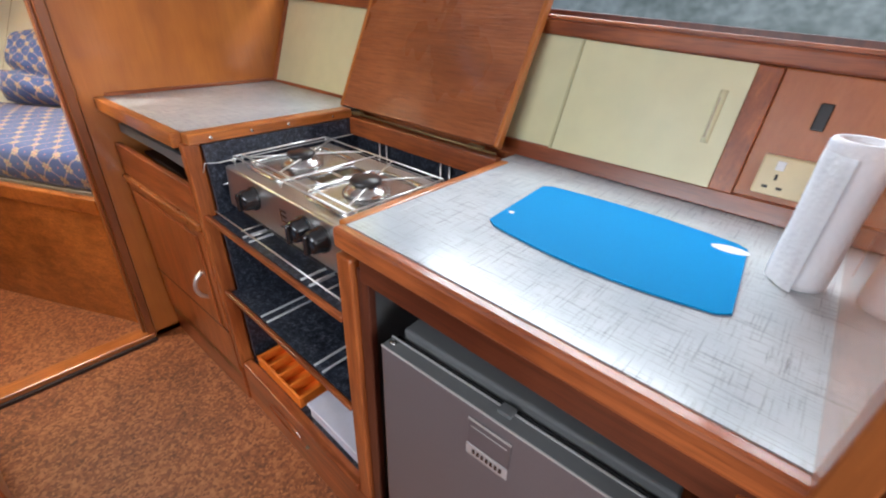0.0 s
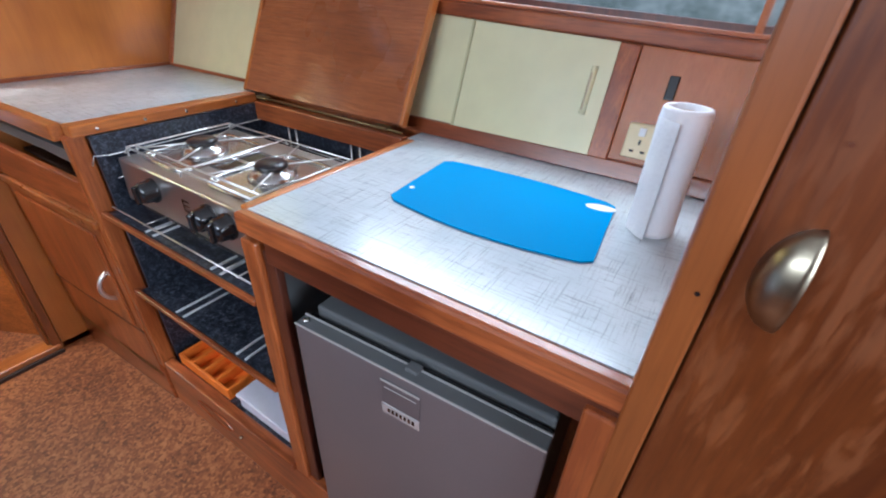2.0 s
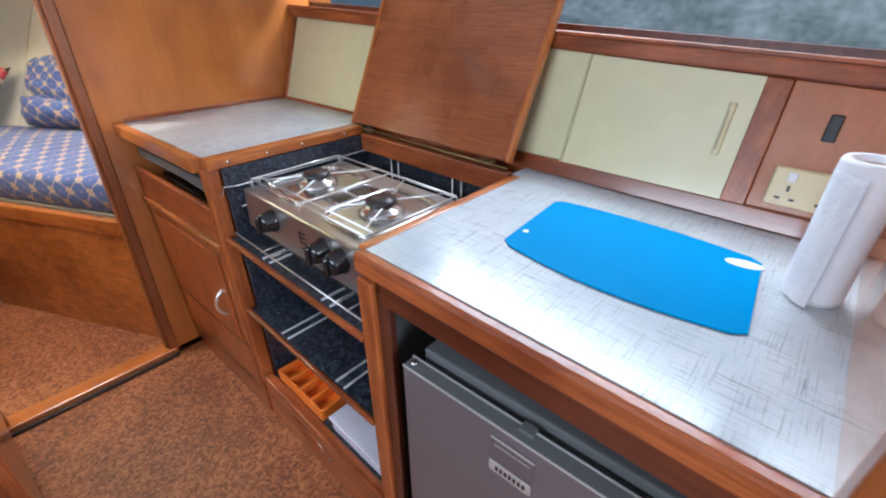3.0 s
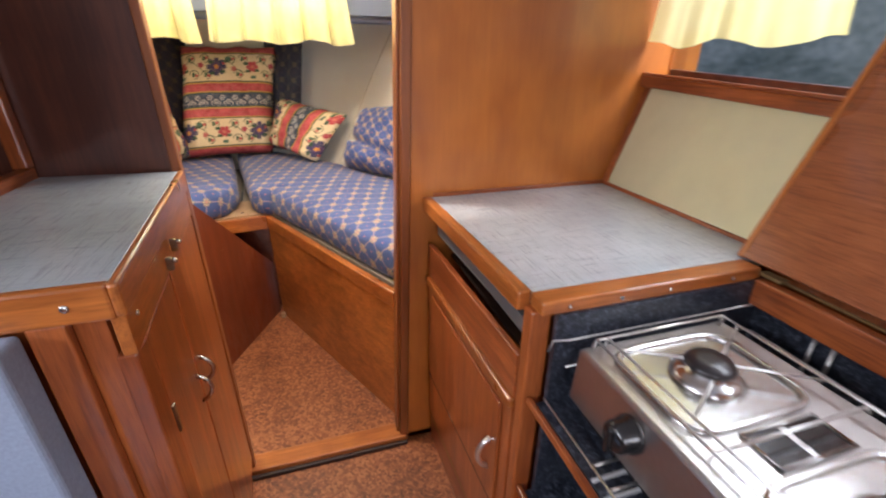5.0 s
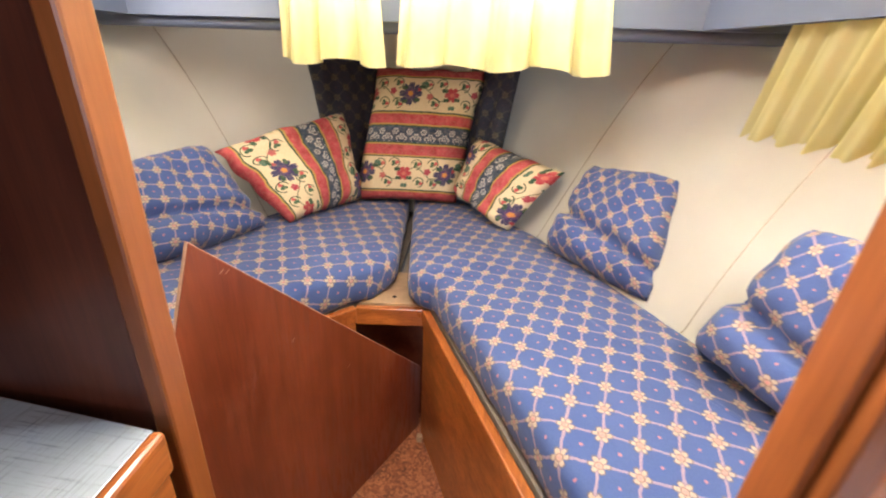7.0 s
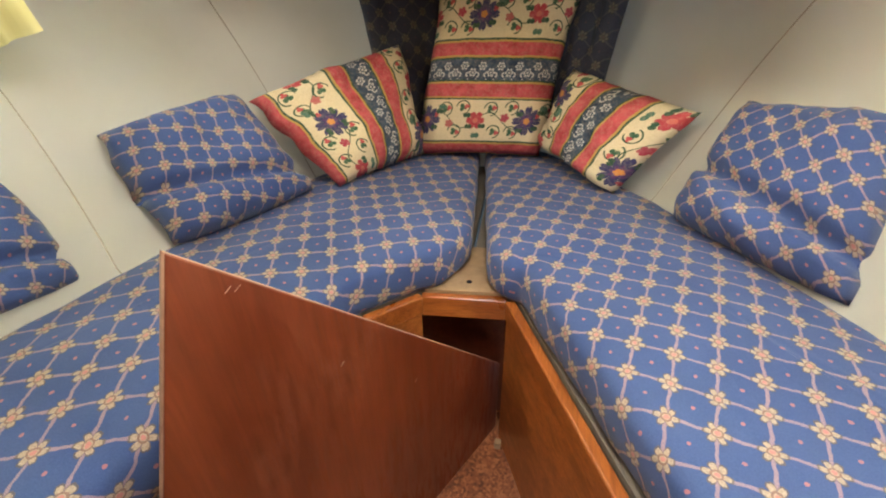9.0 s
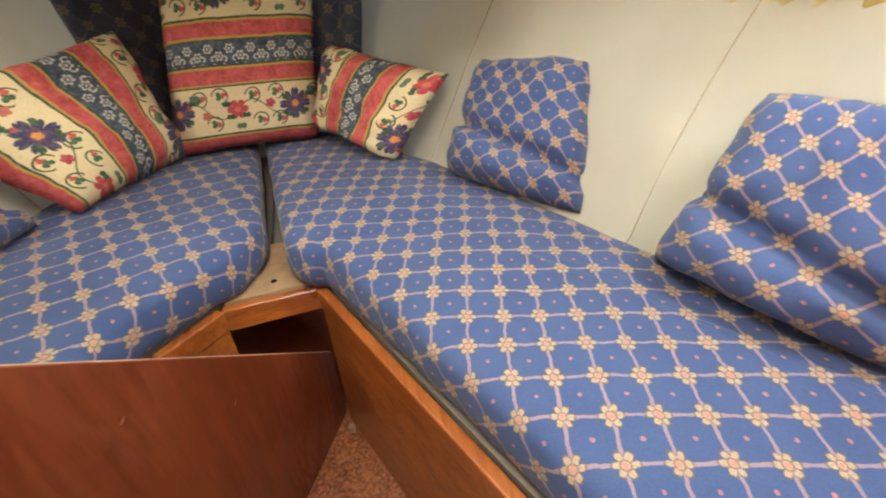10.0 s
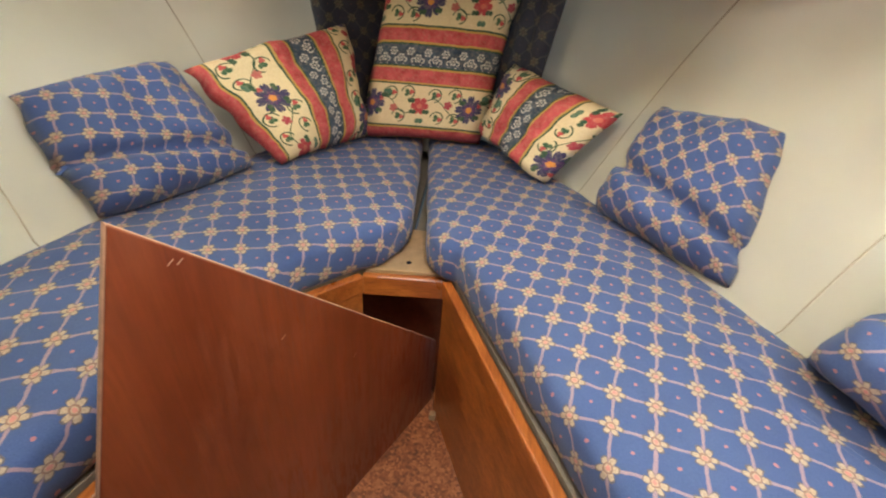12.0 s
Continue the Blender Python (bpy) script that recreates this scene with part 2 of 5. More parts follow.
def laminate():
    """Pale linen-pattern laminate: fine broken grey strokes both ways."""
    k = Nodes("linen_laminate")
    a = k.noise(k.coords("Object", (14, 420, 1)), 1.0, 4, 0.7, 0.2)
    b = k.noise(k.coords("Object", (380, 14, 1)), 1.0, 4, 0.7, 0.2)
    big = k.noise(k.coords("Object"), 7, 4)
    sa = k.ramp(a, (0.55, 0.0), (0.68, 1.0))
    sb = k.ramp(b, (0.53, 0.0), (0.66, 1.0))
    f = k.m('ADD', k.m('MULTIPLY', sa, 0.78), k.m('MULTIPLY', sb, 0.62))
    f = k.m('MULTIPLY', f, k.m('MULTIPLY_ADD', big, 1.6, 0.05))
    base = k.ramp(big, (0.35, (0.44, 0.49, 0.515)), (0.65, (0.52, 0.565, 0.585)))
    return k.done(k.mix(f, base, (0.20, 0.205, 0.205)), k.m('MULTIPLY_ADD', big, 0.12, 0.17), 0, 0.35, 0.12, 0.5)


LAMINATE = laminate()


def granite():
    k = Nodes("granite_vinyl")
    v = k.coords("Object")
    n = k.noise(v, 85, 5, 0.7, 0.5)
    n2 = k.noise(v, 260, 2, 0.6)
    f = k.m('ADD', k.m('MULTIPLY', n, 0.7), k.m('MULTIPLY', n2, 0.35))
    col = k.ramp(f, (0.46, (0.008, 0.010, 0.016)), (0.56, (0.035, 0.042, 0.058)), (0.68, (0.13, 0.15, 0.19)))
    return k.done(col, 0.3, 0, 0.1)


GRANITE = granite()


def flower(k, x, y, r, petals, cut=0.38, power=0.6, notch=0.0):
    """1 inside a flower of radius r about the origin of x, y."""
    d = k.m('SQRT', k.m('ADD', k.m('MULTIPLY', x, x), k.m('MULTIPLY', y, y)))
    a = k.m('ARCTAN2', y, x)
    lobes = k.m('ABSOLUTE', k.m('COSINE', k.m('MULTIPLY', a, petals / 2)))
    edge = k.m('MULTIPLY_ADD', k.m('POWER', lobes, power), r * (1 - cut), r * cut)
    if notch:
        edge = k.m('MULTIPLY', edge, k.m('MULTIPLY_ADD', k.m('POWER', lobes, 40.0), -notch, 1.0))
    return k.m('LESS_THAN', d, edge), d


def lattice_fabric(name, low, high, thread, petals, dots):
    """Furnishing cloth: a trellis of threads with flowers at the crossings."""
    k = Nodes(name)
    u, v = k.uv()
    P = 0.059
    wob = k.coords("Object")
    u = k.m('ADD', u, k.m('MULTIPLY_ADD', k.noise(wob, 38, 3), 0.0090, -0.0045))
    v = k.m('ADD', v, k.m('MULTIPLY_ADD', k.noise(k.shift(wob), 34, 3), 0.0090, -0.0045))
    fu = k.m('SUBTRACT', k.m('FRACT', k.m('DIVIDE', u, P)), 0.5)
    fv = k.m('SUBTRACT', k.m('FRACT', k.m('DIVIDE', v, P)), 0.5)
    fl, d = flower(k, fu, fv, 0.300, 6, 0.34, 0.50, 0.06)
    inside, _ = flower(k, fu, fv, 0.262, 6, 0.20, 0.60, 0.08)
    heart = k.m('MULTIPLY', k.m('LESS_THAN', d, 0.060), 0.75)
    ring = k.m('LESS_THAN', k.m('ABSOLUTE', k.m('SUBTRACT', d, 0.10)), 0.020)
    au, av = k.m('ABSOLUTE', fu), k.m('ABSOLUTE', fv)
    wide = k.m('MULTIPLY_ADD', d, -0.03, 0.050)
    line = k.m('MAXIMUM', k.m('LESS_THAN', au, wide), k.m('LESS_THAN', av, wide))
    weave = k.m('MULTIPLY_ADD', k.m('SINE', k.m('MULTIPLY', k.m('ADD', u, v), 2600.0)), 0.30, 0.66)
    line = k.m('MULTIPLY', line, weave)
    gu, gv = k.m('SUBTRACT', au, 0.5), k.m('SUBTRACT', av, 0.5)
    dd = k.m('SQRT', k.m('ADD', k.m('MULTIPLY', gu, gu), k.m('MULTIPLY', gv, gv)))
    dot = k.m('MULTIPLY', k.m('LESS_THAN', dd, 0.050), 0.70)
    obj = k.coords("Object")
    big, grain = k.noise(obj, 6, 3), k.noise(obj, 420, 2)
    blue = k.ramp(k.m('ADD', k.m('MULTIPLY', big, 0.5), k.m('MULTIPLY', grain, 0.5)),
                  (0.3, low), (0.7, high))
    col = k.mix(line, blue, thread)
    col = k.mix(dot, col, dots)
    petal = k.ramp(grain, (0.35, tuple(c * 0.62 for c in petals)), (0.65, petals))
    petal = k.mix(k.m('MULTIPLY', ring, 0.6), petal, tuple(c * 0.3 for c in dots))
    col = k.mix(k.m('MULTIPLY', fl, 0.75), col, tuple(c * 0.28 for c in petals))
    col = k.mix(inside, col, petal)
    col = k.mix(heart, col, dots)
    h = k.m('ADD', k.m('MULTIPLY', fl, 0.6), k.m('ADD', k.m('MULTIPLY', grain, 0.7), k.m('MULTIPLY', line, 0.4)))
    k.bump(h, 0.35, 0.0012)
    k.b.inputs["Sheen Weight"].default_value = 0.15
    return k.done(col, 0.9, 0, 0, 0.1, 0.2)


TRELLIS = lattice_fabric("blue_trellis_cloth", (0.042, 0.070, 0.180), (0.070, 0.108, 0.248), (0.40, 0.255, 0.26), (0.48, 0.365, 0.27), (0.52, 0.18, 0.16))
# the same trellis pattern in much darker, greyer colours
DARK_TRELLIS = lattice_fabric("dark_trellis_cloth", (0.024, 0.026, 0.038), (0.044, 0.048, 0.068), (0.08, 0.07, 0.07), (0.14, 0.12, 0.09), (0.09, 0.05, 0.05))


def floral_fabric():
    """Striped folk-pattern cloth: cream bands with vines and flowers, red and navy bands between gold lines."""
    k = Nodes("floral_stripe_cloth")
    u, v = k.uv()
    P = 0.345
    w = k.m('FRACT', k.m('DIVIDE', v, P))
    obj = k.coords("Object")
    rough_edge = k.m('MULTIPLY_ADD', k.noise(obj, 70, 2), 0.014, -0.007)
    w = k.m('ADD', w, rough_edge)

    def band(a, b):
        return k.m('MULTIPLY', k.m('GREATER_THAN', w, a), k.m('LESS_THAN', w, b))

    grain, big = k.noise(obj, 300, 2), k.noise(obj, 30, 3)
    cream = k.ramp(grain, (0.3, (0.60, 0.49, 0.29)), (0.7, (0.72, 0.60, 0.38)))
    red = k.ramp(big, (0.35, (0.36, 0.045, 0.052)), (0.65, (0.54, 0.095, 0.098)))
    navy = k.ramp(big, (0.35, (0.028, 0.044, 0.072)), (0.65, (0.068, 0.098, 0.135)))
    gold, green = (0.46, 0.28, 0.07), (0.028, 0.075, 0.04)
    col = cream
    col = k.mix(band(0.42, 0.44), col, green)
    col = k.mix(band(0.435, 0.455), col, gold)
    col = k.mix(band(0.45, 0.58), col, red)
    col = k.mix(band(0.575, 0.60), col, gold)
    col = k.mix(band(0.595, 0.615), col, green)
    col = k.mix(band(0.61, 0.81), col, navy)
    col = k.mix(band(0.805, 0.825), col, green)
    col = k.mix(band(0.82, 0.845), col, gold)
    col = k.mix(band(0.84, 0.965), col, red)
    col = k.mix(band(0.96, 0.985), col, gold)
    col = k.mix(band(0.98, 1.0), col, green)
    # white blossoms on the navy band
    CELL = 0.031
    cu = k.m('SUBTRACT', k.m('FRACT', k.m('DIVIDE', u, CELL)), 0.5)
    zig = k.m('MULTIPLY_ADD', k.m('FLOORED_MODULO', k.m('FLOOR', k.m('DIVIDE', u, CELL)), 2.0), 0.06, -0.03)
    cv = k.m('MULTIPLY', k.m('SUBTRACT', k.m('SUBTRACT', w, 0.71), zig), P / CELL)
    f, d = flower(k, cu, cv, 0.47, 6, 0.4)
    inner, _ = flower(k, cu, cv, 0.30, 6, 0.3)
    f = k.m('MAXIMUM', k.m('SUBTRACT', f, inner), k.m('LESS_THAN', d, 0.10))
    bu = k.m('SUBTRACT', k.m('FRACT', k.m('ADD', k.m('DIVIDE', u, CELL), 0.5)), 0.5)
    bd = k.m('SQRT', k.m('ADD', k.m('MULTIPLY', bu, bu), k.m('MULTIPLY', k.m('ADD', cv, 0.9), k.m('ADD', cv, 0.9))))
    f = k.m('MAXIMUM', f, k.m('LESS_THAN', k.m('ABSOLUTE', k.m('SUBTRACT', bd, 0.2)), 0.07))
    col = k.mix(k.m('MULTIPLY', f, band(0.615, 0.805)), col, (0.52, 0.49, 0.45))
    # vine, leaves, red and navy flowers on the cream band
    Q = 0.36
    inside = band(0.02, 0.415)
    su = k.m('FRACT', k.m('ADD', k.m('DIVIDE', u, Q), k.m('MULTIPLY', k.m('FLOOR', k.m('DIVIDE', v, P)), 0.61)))
    yv = k.m('MULTIPLY', k.m('SUBTRACT', w, 0.215), P)
    vine = k.m('MULTIPLY', k.m('SINE', k.m('MULTIPLY', su, 4 * math.pi)), 0.028)
    stem = k.m('LESS_THAN', k.m('ABSOLUTE', k.m('SUBTRACT', yv, vine)), 0.0021)
    col = k.mix(k.m('MULTIPLY', stem, inside), col, green)

    def spot(u0, y0, r, petals, tint, heart=None, cut=0.35, power=0.6, notch=0.0):
        nonlocal col
        xx = k.m('MULTIPLY', k.m('SUBTRACT', k.m('FRACT', k.m('ADD', su, 0.5 - u0)), 0.5), Q)
        yy = k.m('SUBTRACT', yv, y0)
        ff, dd = flower(k, xx, yy, r, petals, cut, power, notch)
        col = k.mix(k.m('MULTIPLY', ff, inside), col, tint)
        if heart:
            col = k.mix(k.m('MULTIPLY', k.m('LESS_THAN', dd, r * 0.27), inside), col, heart)

    for u0, y0 in ((0.19, 0.038), (0.30, -0.040), (0.36, 0.044), (0.63, 0.040), (0.69, -0.040), (0.83, 0.044), (0.86, -0.042)):
        # curled shoot round a bud
        xx = k.m('MULTIPLY', k.m('SUBTRACT', k.m('FRACT', k.m('ADD', su, 0.5 - u0)), 0.5), Q)
        yy = k.m('SUBTRACT', yv, y0)
        dd = k.m('SQRT', k.m('ADD', k.m('MULTIPLY', xx, xx), k.m('MULTIPLY', yy, yy)))
        ring = k.m('MULTIPLY', k.m('LESS_THAN', k.m('ABSOLUTE', k.m('SUBTRACT', dd, 0.023)), 0.0022), k.m('GREATER_THAN', k.m('ADD', xx, yy), -0.020))
        col = k.mix(k.m('MULTIPLY', ring, inside), col, green)
        spot(u0, y0, 0.0140, 3, (0.045, 0.11, 0.055), None, 0.35)
        spot(u0 + 0.035, y0 * 1.1, 0.009, 3, (0.50, 0.07, 0.07), None, 0.5)
    spot(0.0, 0.0, 0.053, 8, (0.05, 0.045, 0.105), None, 0.34, 0.36, 0.14)
    spot(0.0, 0.0, 0.024, 8, (0.10, 0.045, 0.12), (0.62, 0.26, 0.05), 0.4)
    spot(0.0, 0.0, 0.012, 5, (0.62, 0.24, 0.05), None, 0.7)
    spot(0.10, 0.018, 0.009, 3, (0.42, 0.05, 0.06), None, 0.4)
    spot(0.5, 0.0, 0.033, 6, (0.42, 0.05, 0.06), (0.55, 0.14, 0.10), 0.5, 0.5, 0.08)
    spot(0.24, -0.012, 0.015, 5, (0.45, 0.12, 0.10), None, 0.6)
    spot(0.78, 0.010, 0.016, 5, (0.38, 0.05, 0.07), None, 0.6)
    spot(0.15, 0.045, 0.014, 2, (0.07, 0.15, 0.10), None, 0.3)
    spot(0.52, -0.055, 0.015, 2, (0.07, 0.15, 0.10), None, 0.3)
    for u0, y0 in ((0.09, -0.026), (0.13, 0.030), (0.41, 0.018), (0.44, -0.022), (0.57, -0.020), (0.92, 0.024), (0.94, -0.034)):
        spot(u0, y0, 0.013, 2, (0.035, 0.085, 0.045), None, 0.3)
    faded = k.m('MULTIPLY', k.ramp(k.noise(obj, 110, 4, 0.7), (0.45, 0.0), (0.70, 1.0)), 0.25)
    col = k.mix(faded, col, (0.50, 0.40, 0.27))
    k.bump(k.m('ADD', grain, big), 0.25, 0.0012)
    return k.done(col, 0.85, 0, 0, 0.1, 0.2)


FLORAL = floral_fabric()


def curtain_cloth():
    """Thin yellow cotton, through which daylight shines."""
    k = Nodes("yellow_cotton")
    n = k.noise(k.coords("Object"), 8, 3)
    w = k.noise(k.coords("Object", (300, 300, 300)), 1, 2)
    col = k.ramp(n, (0.3, (0.87, 0.78, 0.33)), (0.7, (0.92, 0.85, 0.45)))
    k.bump(w, 0.1, 0.0008)
    out = [x for x in k.t.nodes if x.type == 'OUTPUT_MATERIAL'][0]
    tr = k.add("ShaderNodeBsdfTranslucent")
    k.put(tr.inputs[0], col)
    mixer = k.add("ShaderNodeMixShader")
    mixer.inputs[0].default_value = 0.52
    k.done(col, 0.85)
    k.t.links.new(k.b.outputs[0], mixer.inputs[1]), k.t.links.new(tr.outputs[0], mixer.inputs[2])
    k.t.links.new(mixer.outputs[0], out.inputs[0])
    return k.mat


CURTAIN = curtain_cloth()


def glass():
    k = Nodes("window_glass")
    k.b.inputs["Transmission Weight"].default_value = 1.0
    k.b.inputs["IOR"].default_value = 1.1
    return k.done((0.86, 0.90, 0.88), 0.08)


GLASS = glass()


def hedge():
    """Distant bank of trees and water outside, its colours paled and blued for haze."""
    k = Nodes("hazed_far_bank")
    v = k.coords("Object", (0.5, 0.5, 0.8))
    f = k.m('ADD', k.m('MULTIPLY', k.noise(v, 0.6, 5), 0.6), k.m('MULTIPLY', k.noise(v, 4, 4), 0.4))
    # haze is put into these pale blue-grey stops
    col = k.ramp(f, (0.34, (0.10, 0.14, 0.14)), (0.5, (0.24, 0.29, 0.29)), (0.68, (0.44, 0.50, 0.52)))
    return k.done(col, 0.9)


HEDGE = hedge()
WATER = plain("river_water", (0.05, 0.065, 0.06), 0.15, 0, 0, 0.2, 2)

# ---- building helpers ----


def thing(name, at, label, category, group="", kind=""):
    ob = new(name)
    ob.location = at
    ob.empty_display_size = 0.05
    bpy.context.view_layer.update()
    return tagged(ob, label, category, group, kind)


def part(name, bm, material, parent=None, label="", smooth=False):
    """Links a bmesh, built in the world's coordinates, as one mesh object under a thing or a part."""
    me = bpy.data.meshes.new(name)
    bmesh.ops.recalc_face_normals(bm, faces=bm.faces)
    if smooth:
        for f in bm.faces:
            f.smooth = True
    bm.to_mesh(me)
    bm.free()
    me.materials.append(material)
    ob = new(name, me)
    if parent is not None:
        ob.parent = parent
        m = Matrix.Translation(parent.location) if parent.parent is None and parent.data is None else Matrix.Identity(4)
        ob.matrix_parent_inverse = m.inverted()
    return tagged(ob, label)


def setting(name, bm, material, label="", category=""):
    return tagged(part(name, bm, material), label, category, kind="structure")


def hexa(bm, pts, bevel=0.0, seg=2):
    """A block from 4 lower and 4 upper corners, both counter-clockwise, with rounded edges."""
    vs = [bm.verts.new(p) for p in pts]
    fs = [bm.faces.new([vs[i] for i in q]) for q in ((3, 2, 1, 0), (4, 5, 6, 7), (0, 1, 5, 4), (1, 2, 6, 5), (2, 3, 7, 6), (3, 0, 4, 7))]
    if bevel:
        es = {e for f in fs for e in f.edges}
        bmesh.ops.bevel(bm, geom=list(es), offset=bevel, segments=seg, affect='EDGES', profile=0.5)
    return bm


def box(x0, x1, y0, y1, z0, z1, bevel=0.003, bm=None, seg=2):
    bm = bm if bm is not None else bmesh.new()
    return hexa(bm, [(x0, y0, z0), (x1, y0, z0), (x1, y1, z0), (x0, y1, z0), (x0, y0, z1), (x1, y0, z1), (x1, y1, z1), (x0, y1, z1)], bevel, seg)


def prism(poly, z0, z1, bevel=0.0, bm=None):
    """An upright prism over a plan polygon."""
    bm = bm if bm is not None else bmesh.new()
    lo = [bm.verts.new((x, y, z0)) for x, y in poly]
    hi = [bm.verts.new((x, y, z1)) for x, y in poly]
    n = len(poly)
    fs = [bm.faces.new(lo[::-1]), bm.faces.new(hi)] + [bm.faces.new((lo[i], lo[(i + 1) % n], hi[(i + 1) % n], hi[i])) for i in range(n)]
    if bevel:
        bmesh.ops.bevel(bm, geom=list({e for f in fs for e in f.edges}), offset=bevel, segments=2, affect='EDGES', profile=0.5)
    return bm


def slab(a, b, z0, z1, t, bevel=0.003, bm=None):
    """An upright board between plan points a and b, t thick to the left of the way from a to b; z0 and z1 may be pairs (at a, at b)."""
    a, b = Vector(a), Vector(b)
    d = (b - a).normalized()
    n = Vector((-d.y, d.x)) * t
    za0, zb0 = z0 if isinstance(z0, tuple) else (z0, z0)
    za1, zb1 = z1 if isinstance(z1, tuple) else (z1, z1)
    p = [(a.x, a.y), (b.x, b.y), (b.x + n.x, b.y + n.y), (a.x + n.x, a.y + n.y)]
    zs0, zs1 = (za0, zb0, zb0, za0), (za1, zb1, zb1, za1)
    bm = bm if bm is not None else bmesh.new()
    return hexa(bm, [(*q, z) for q, z in zip(p, zs0)] + [(*q, z) for q, z in zip(p, zs1)], bevel)


def rod(points, r, bm=None, sides=8, closed=False):
    """A round bar along points."""
    bm = bm if bm is not None else bmesh.new()
    pts = [Vector(p) for p in points]
    rings = []
    n = len(pts)
    for i, p in enumerate(pts):
        a = pts[i - 1] if i or closed else pts[i]
        b = pts[(i + 1) % n] if i < n - 1 or closed else pts[i]
        d = (b - a).normalized()
        u = d.orthogonal().normalized() if not rings else (prev - d * prev.dot(d)).normalized()
        prev = u
        w = d.cross(u)
        rings.append([bm.verts.new(p + (u * math.cos(k * math.tau / sides) + w * math.sin(k * math.tau / sides)) * r) for k in range(sides)])
    for i in range(n if closed else n - 1):
        A, B = rings[i], rings[(i + 1) % n]
        for k in range(sides):
            bm.faces.new((A[k], A[(k + 1) % sides], B[(k + 1) % sides], B[k]))
    if not closed:
        bm.faces.new(rings[0][::-1]), bm.faces.new(rings[-1])
    return bm


def lathe(profile, at, axis=(0, 0, 1), sides=28, bm=None):
    """A turned shape: profile of (radius, height) along an axis from at."""
    bm = bm if bm is not None else bmesh.new()
    q = Vector((0, 0, 1)).rotation_difference(Vector(axis))
    at = Vector(at)
    rings = []
    for r, h in profile:
        rings.append([bm.verts.new(at + q @ Vector((max(r, 1e-4) * math.cos(k * math.tau / sides), max(r, 1e-4) * math.sin(k * math.tau / sides), h))) for k in range(sides)])
    for A, B in zip(rings, rings[1:]):
        for k in range(sides):
            bm.faces.new((A[k], A[(k + 1) % sides], B[(k + 1) % sides], B[k]))
    bm.faces.new(rings[0][::-1]), bm.faces.new(rings[-1])
    return bm


def arc(p0, p1, out, n=9):
    """Points of a bow handle from p0 to p1 that stands off by the vector out."""
    p0, p1, out = Vector(p0), Vector(p1), Vector(out)
    return [p0.lerp(p1, i / (n - 1)) + out * math.sin(math.pi * i / (n - 1)) ** 0.6 for i in range(n)]


def screw(at, axis, parent, r=0.005):
    part("screw", lathe([(r, 0), (r, 0.001), (r * 0.7, 0.002), (0.0005, 0.0022)], at, axis, 12), STEEL, parent, "bright screw head", True)


# ---- the boat: floor, sides, bulkhead ----
BH = 1.77            # aft face of the bulkhead
setting("floor", box(-1.45, 1.25, -1.55, BH, -0.04, 0.0, 0), CORK, "brown cork-granule cabin sole", "floor")
setting("floor_fore_cabin", prism([(-1.2, BH), (1.0, BH), (0.35, 2.85), (-0.75, 2.85)], -0.04, 0.022), CORK, "brown cork-granule fore-cabin sole", "floor")
sill = setting("sill", box(-0.175, 0.335, BH - 0.018, BH + 0.05, 0.0, 0.030, 0.004), GOLDEN_X, "worn golden wooden door sill", "sill")
part("edge_strip", box(-0.175, 0.335, BH - 0.030, BH - 0.0185, 0.0, 0.013, 0.001), DARK_VOID, sill, "dark rubber edge")


# starboard side wall behind the galley, sloping outboard
def wall_x(z):
    return 0.988 + 0.355 * (z - 0.872)


SHEER = 0.046        # the side's lines rise towards the bow


def sloped(y0, y1, z0, z1, t0, t1, bevel=0.002, rise=0.0):
    """A piece on the sloping side wall, from t0 to t1 inboard of it; its top edge rises forward by rise per metre."""
    bm = bmesh.new()
    za, zb = z1 + rise * y0, z1 + rise * y1
    return hexa(bm, [(wall_x(z0) - t1, y0, z0), (wall_x(z0) - t0, y0, z0), (wall_x(z0) - t0, y1, z0), (wall_x(z0) - t1, y1, z0),
                     (wall_x(za) - t1, y0, za), (wall_x(za) - t0, y0, za), (wall_x(zb) - t0, y1, zb), (wall_x(zb) - t1, y1, zb)], bevel)


def sheered(x0, x1, y0, y1, z0, z1, bevel=0.002, top=True):
    """A fore-and-aft block whose lower and upper faces (or the lower alone) rise towards the bow."""
    a, b = SHEER * y0, SHEER * y1
    c, d = (a, b) if top else (0, 0)
    return hexa(bmesh.new(), [(x0, y0, z0 + a), (x1, y0, z0 + a), (x1, y1, z0 + b), (x0, y1, z0 + b), (x0, y0, z1 + c), (x1, y0, z1 + c), (x1, y1, z1 + d), (x0, y1, z1 + d)], bevel)



setting("wall_starboard", sloped(-1.55, BH, 0.0, 1.105, -0.05, 0.0, 0, SHEER), MAHOGANY, "varnished wooden hull lining", "wall")
# coachroof side above it with its window opening
W0, W1, WZ0, WZ1 = 0.040, 1.766, 1.13, 1.62
for i, (y0, y1, z0, z1) in enumerate(((-1.55, W0, 1.03, 1.9), (W1, BH, 1.15, 1.9), (W0, W1, WZ1, 1.9))):
    setting("wall_coachroof_starboard", box(1.15, 1.20, y0, y1, z0, z1, 0), GOLDEN if i < 2 else PAINT, "white painted coachroof side", "wall")
win = setting("window_1", sheered(1.16, 1.166, W0, W1, WZ0, WZ1, 0, False), GLASS, "long cabin window with misty glass", "window")
win.visible_shadow = False
part("window_frame", sheered(1.151, 1.175, W0, W1, WZ0 - 0.035, WZ0 - 0.001, 0.001), DARK_WOOD, win)
part("window_frame", box(1.151, 1.175, 0.028, W0 - 0.001, 1.10, 1.9, 0.001), DARK_WOOD, win)
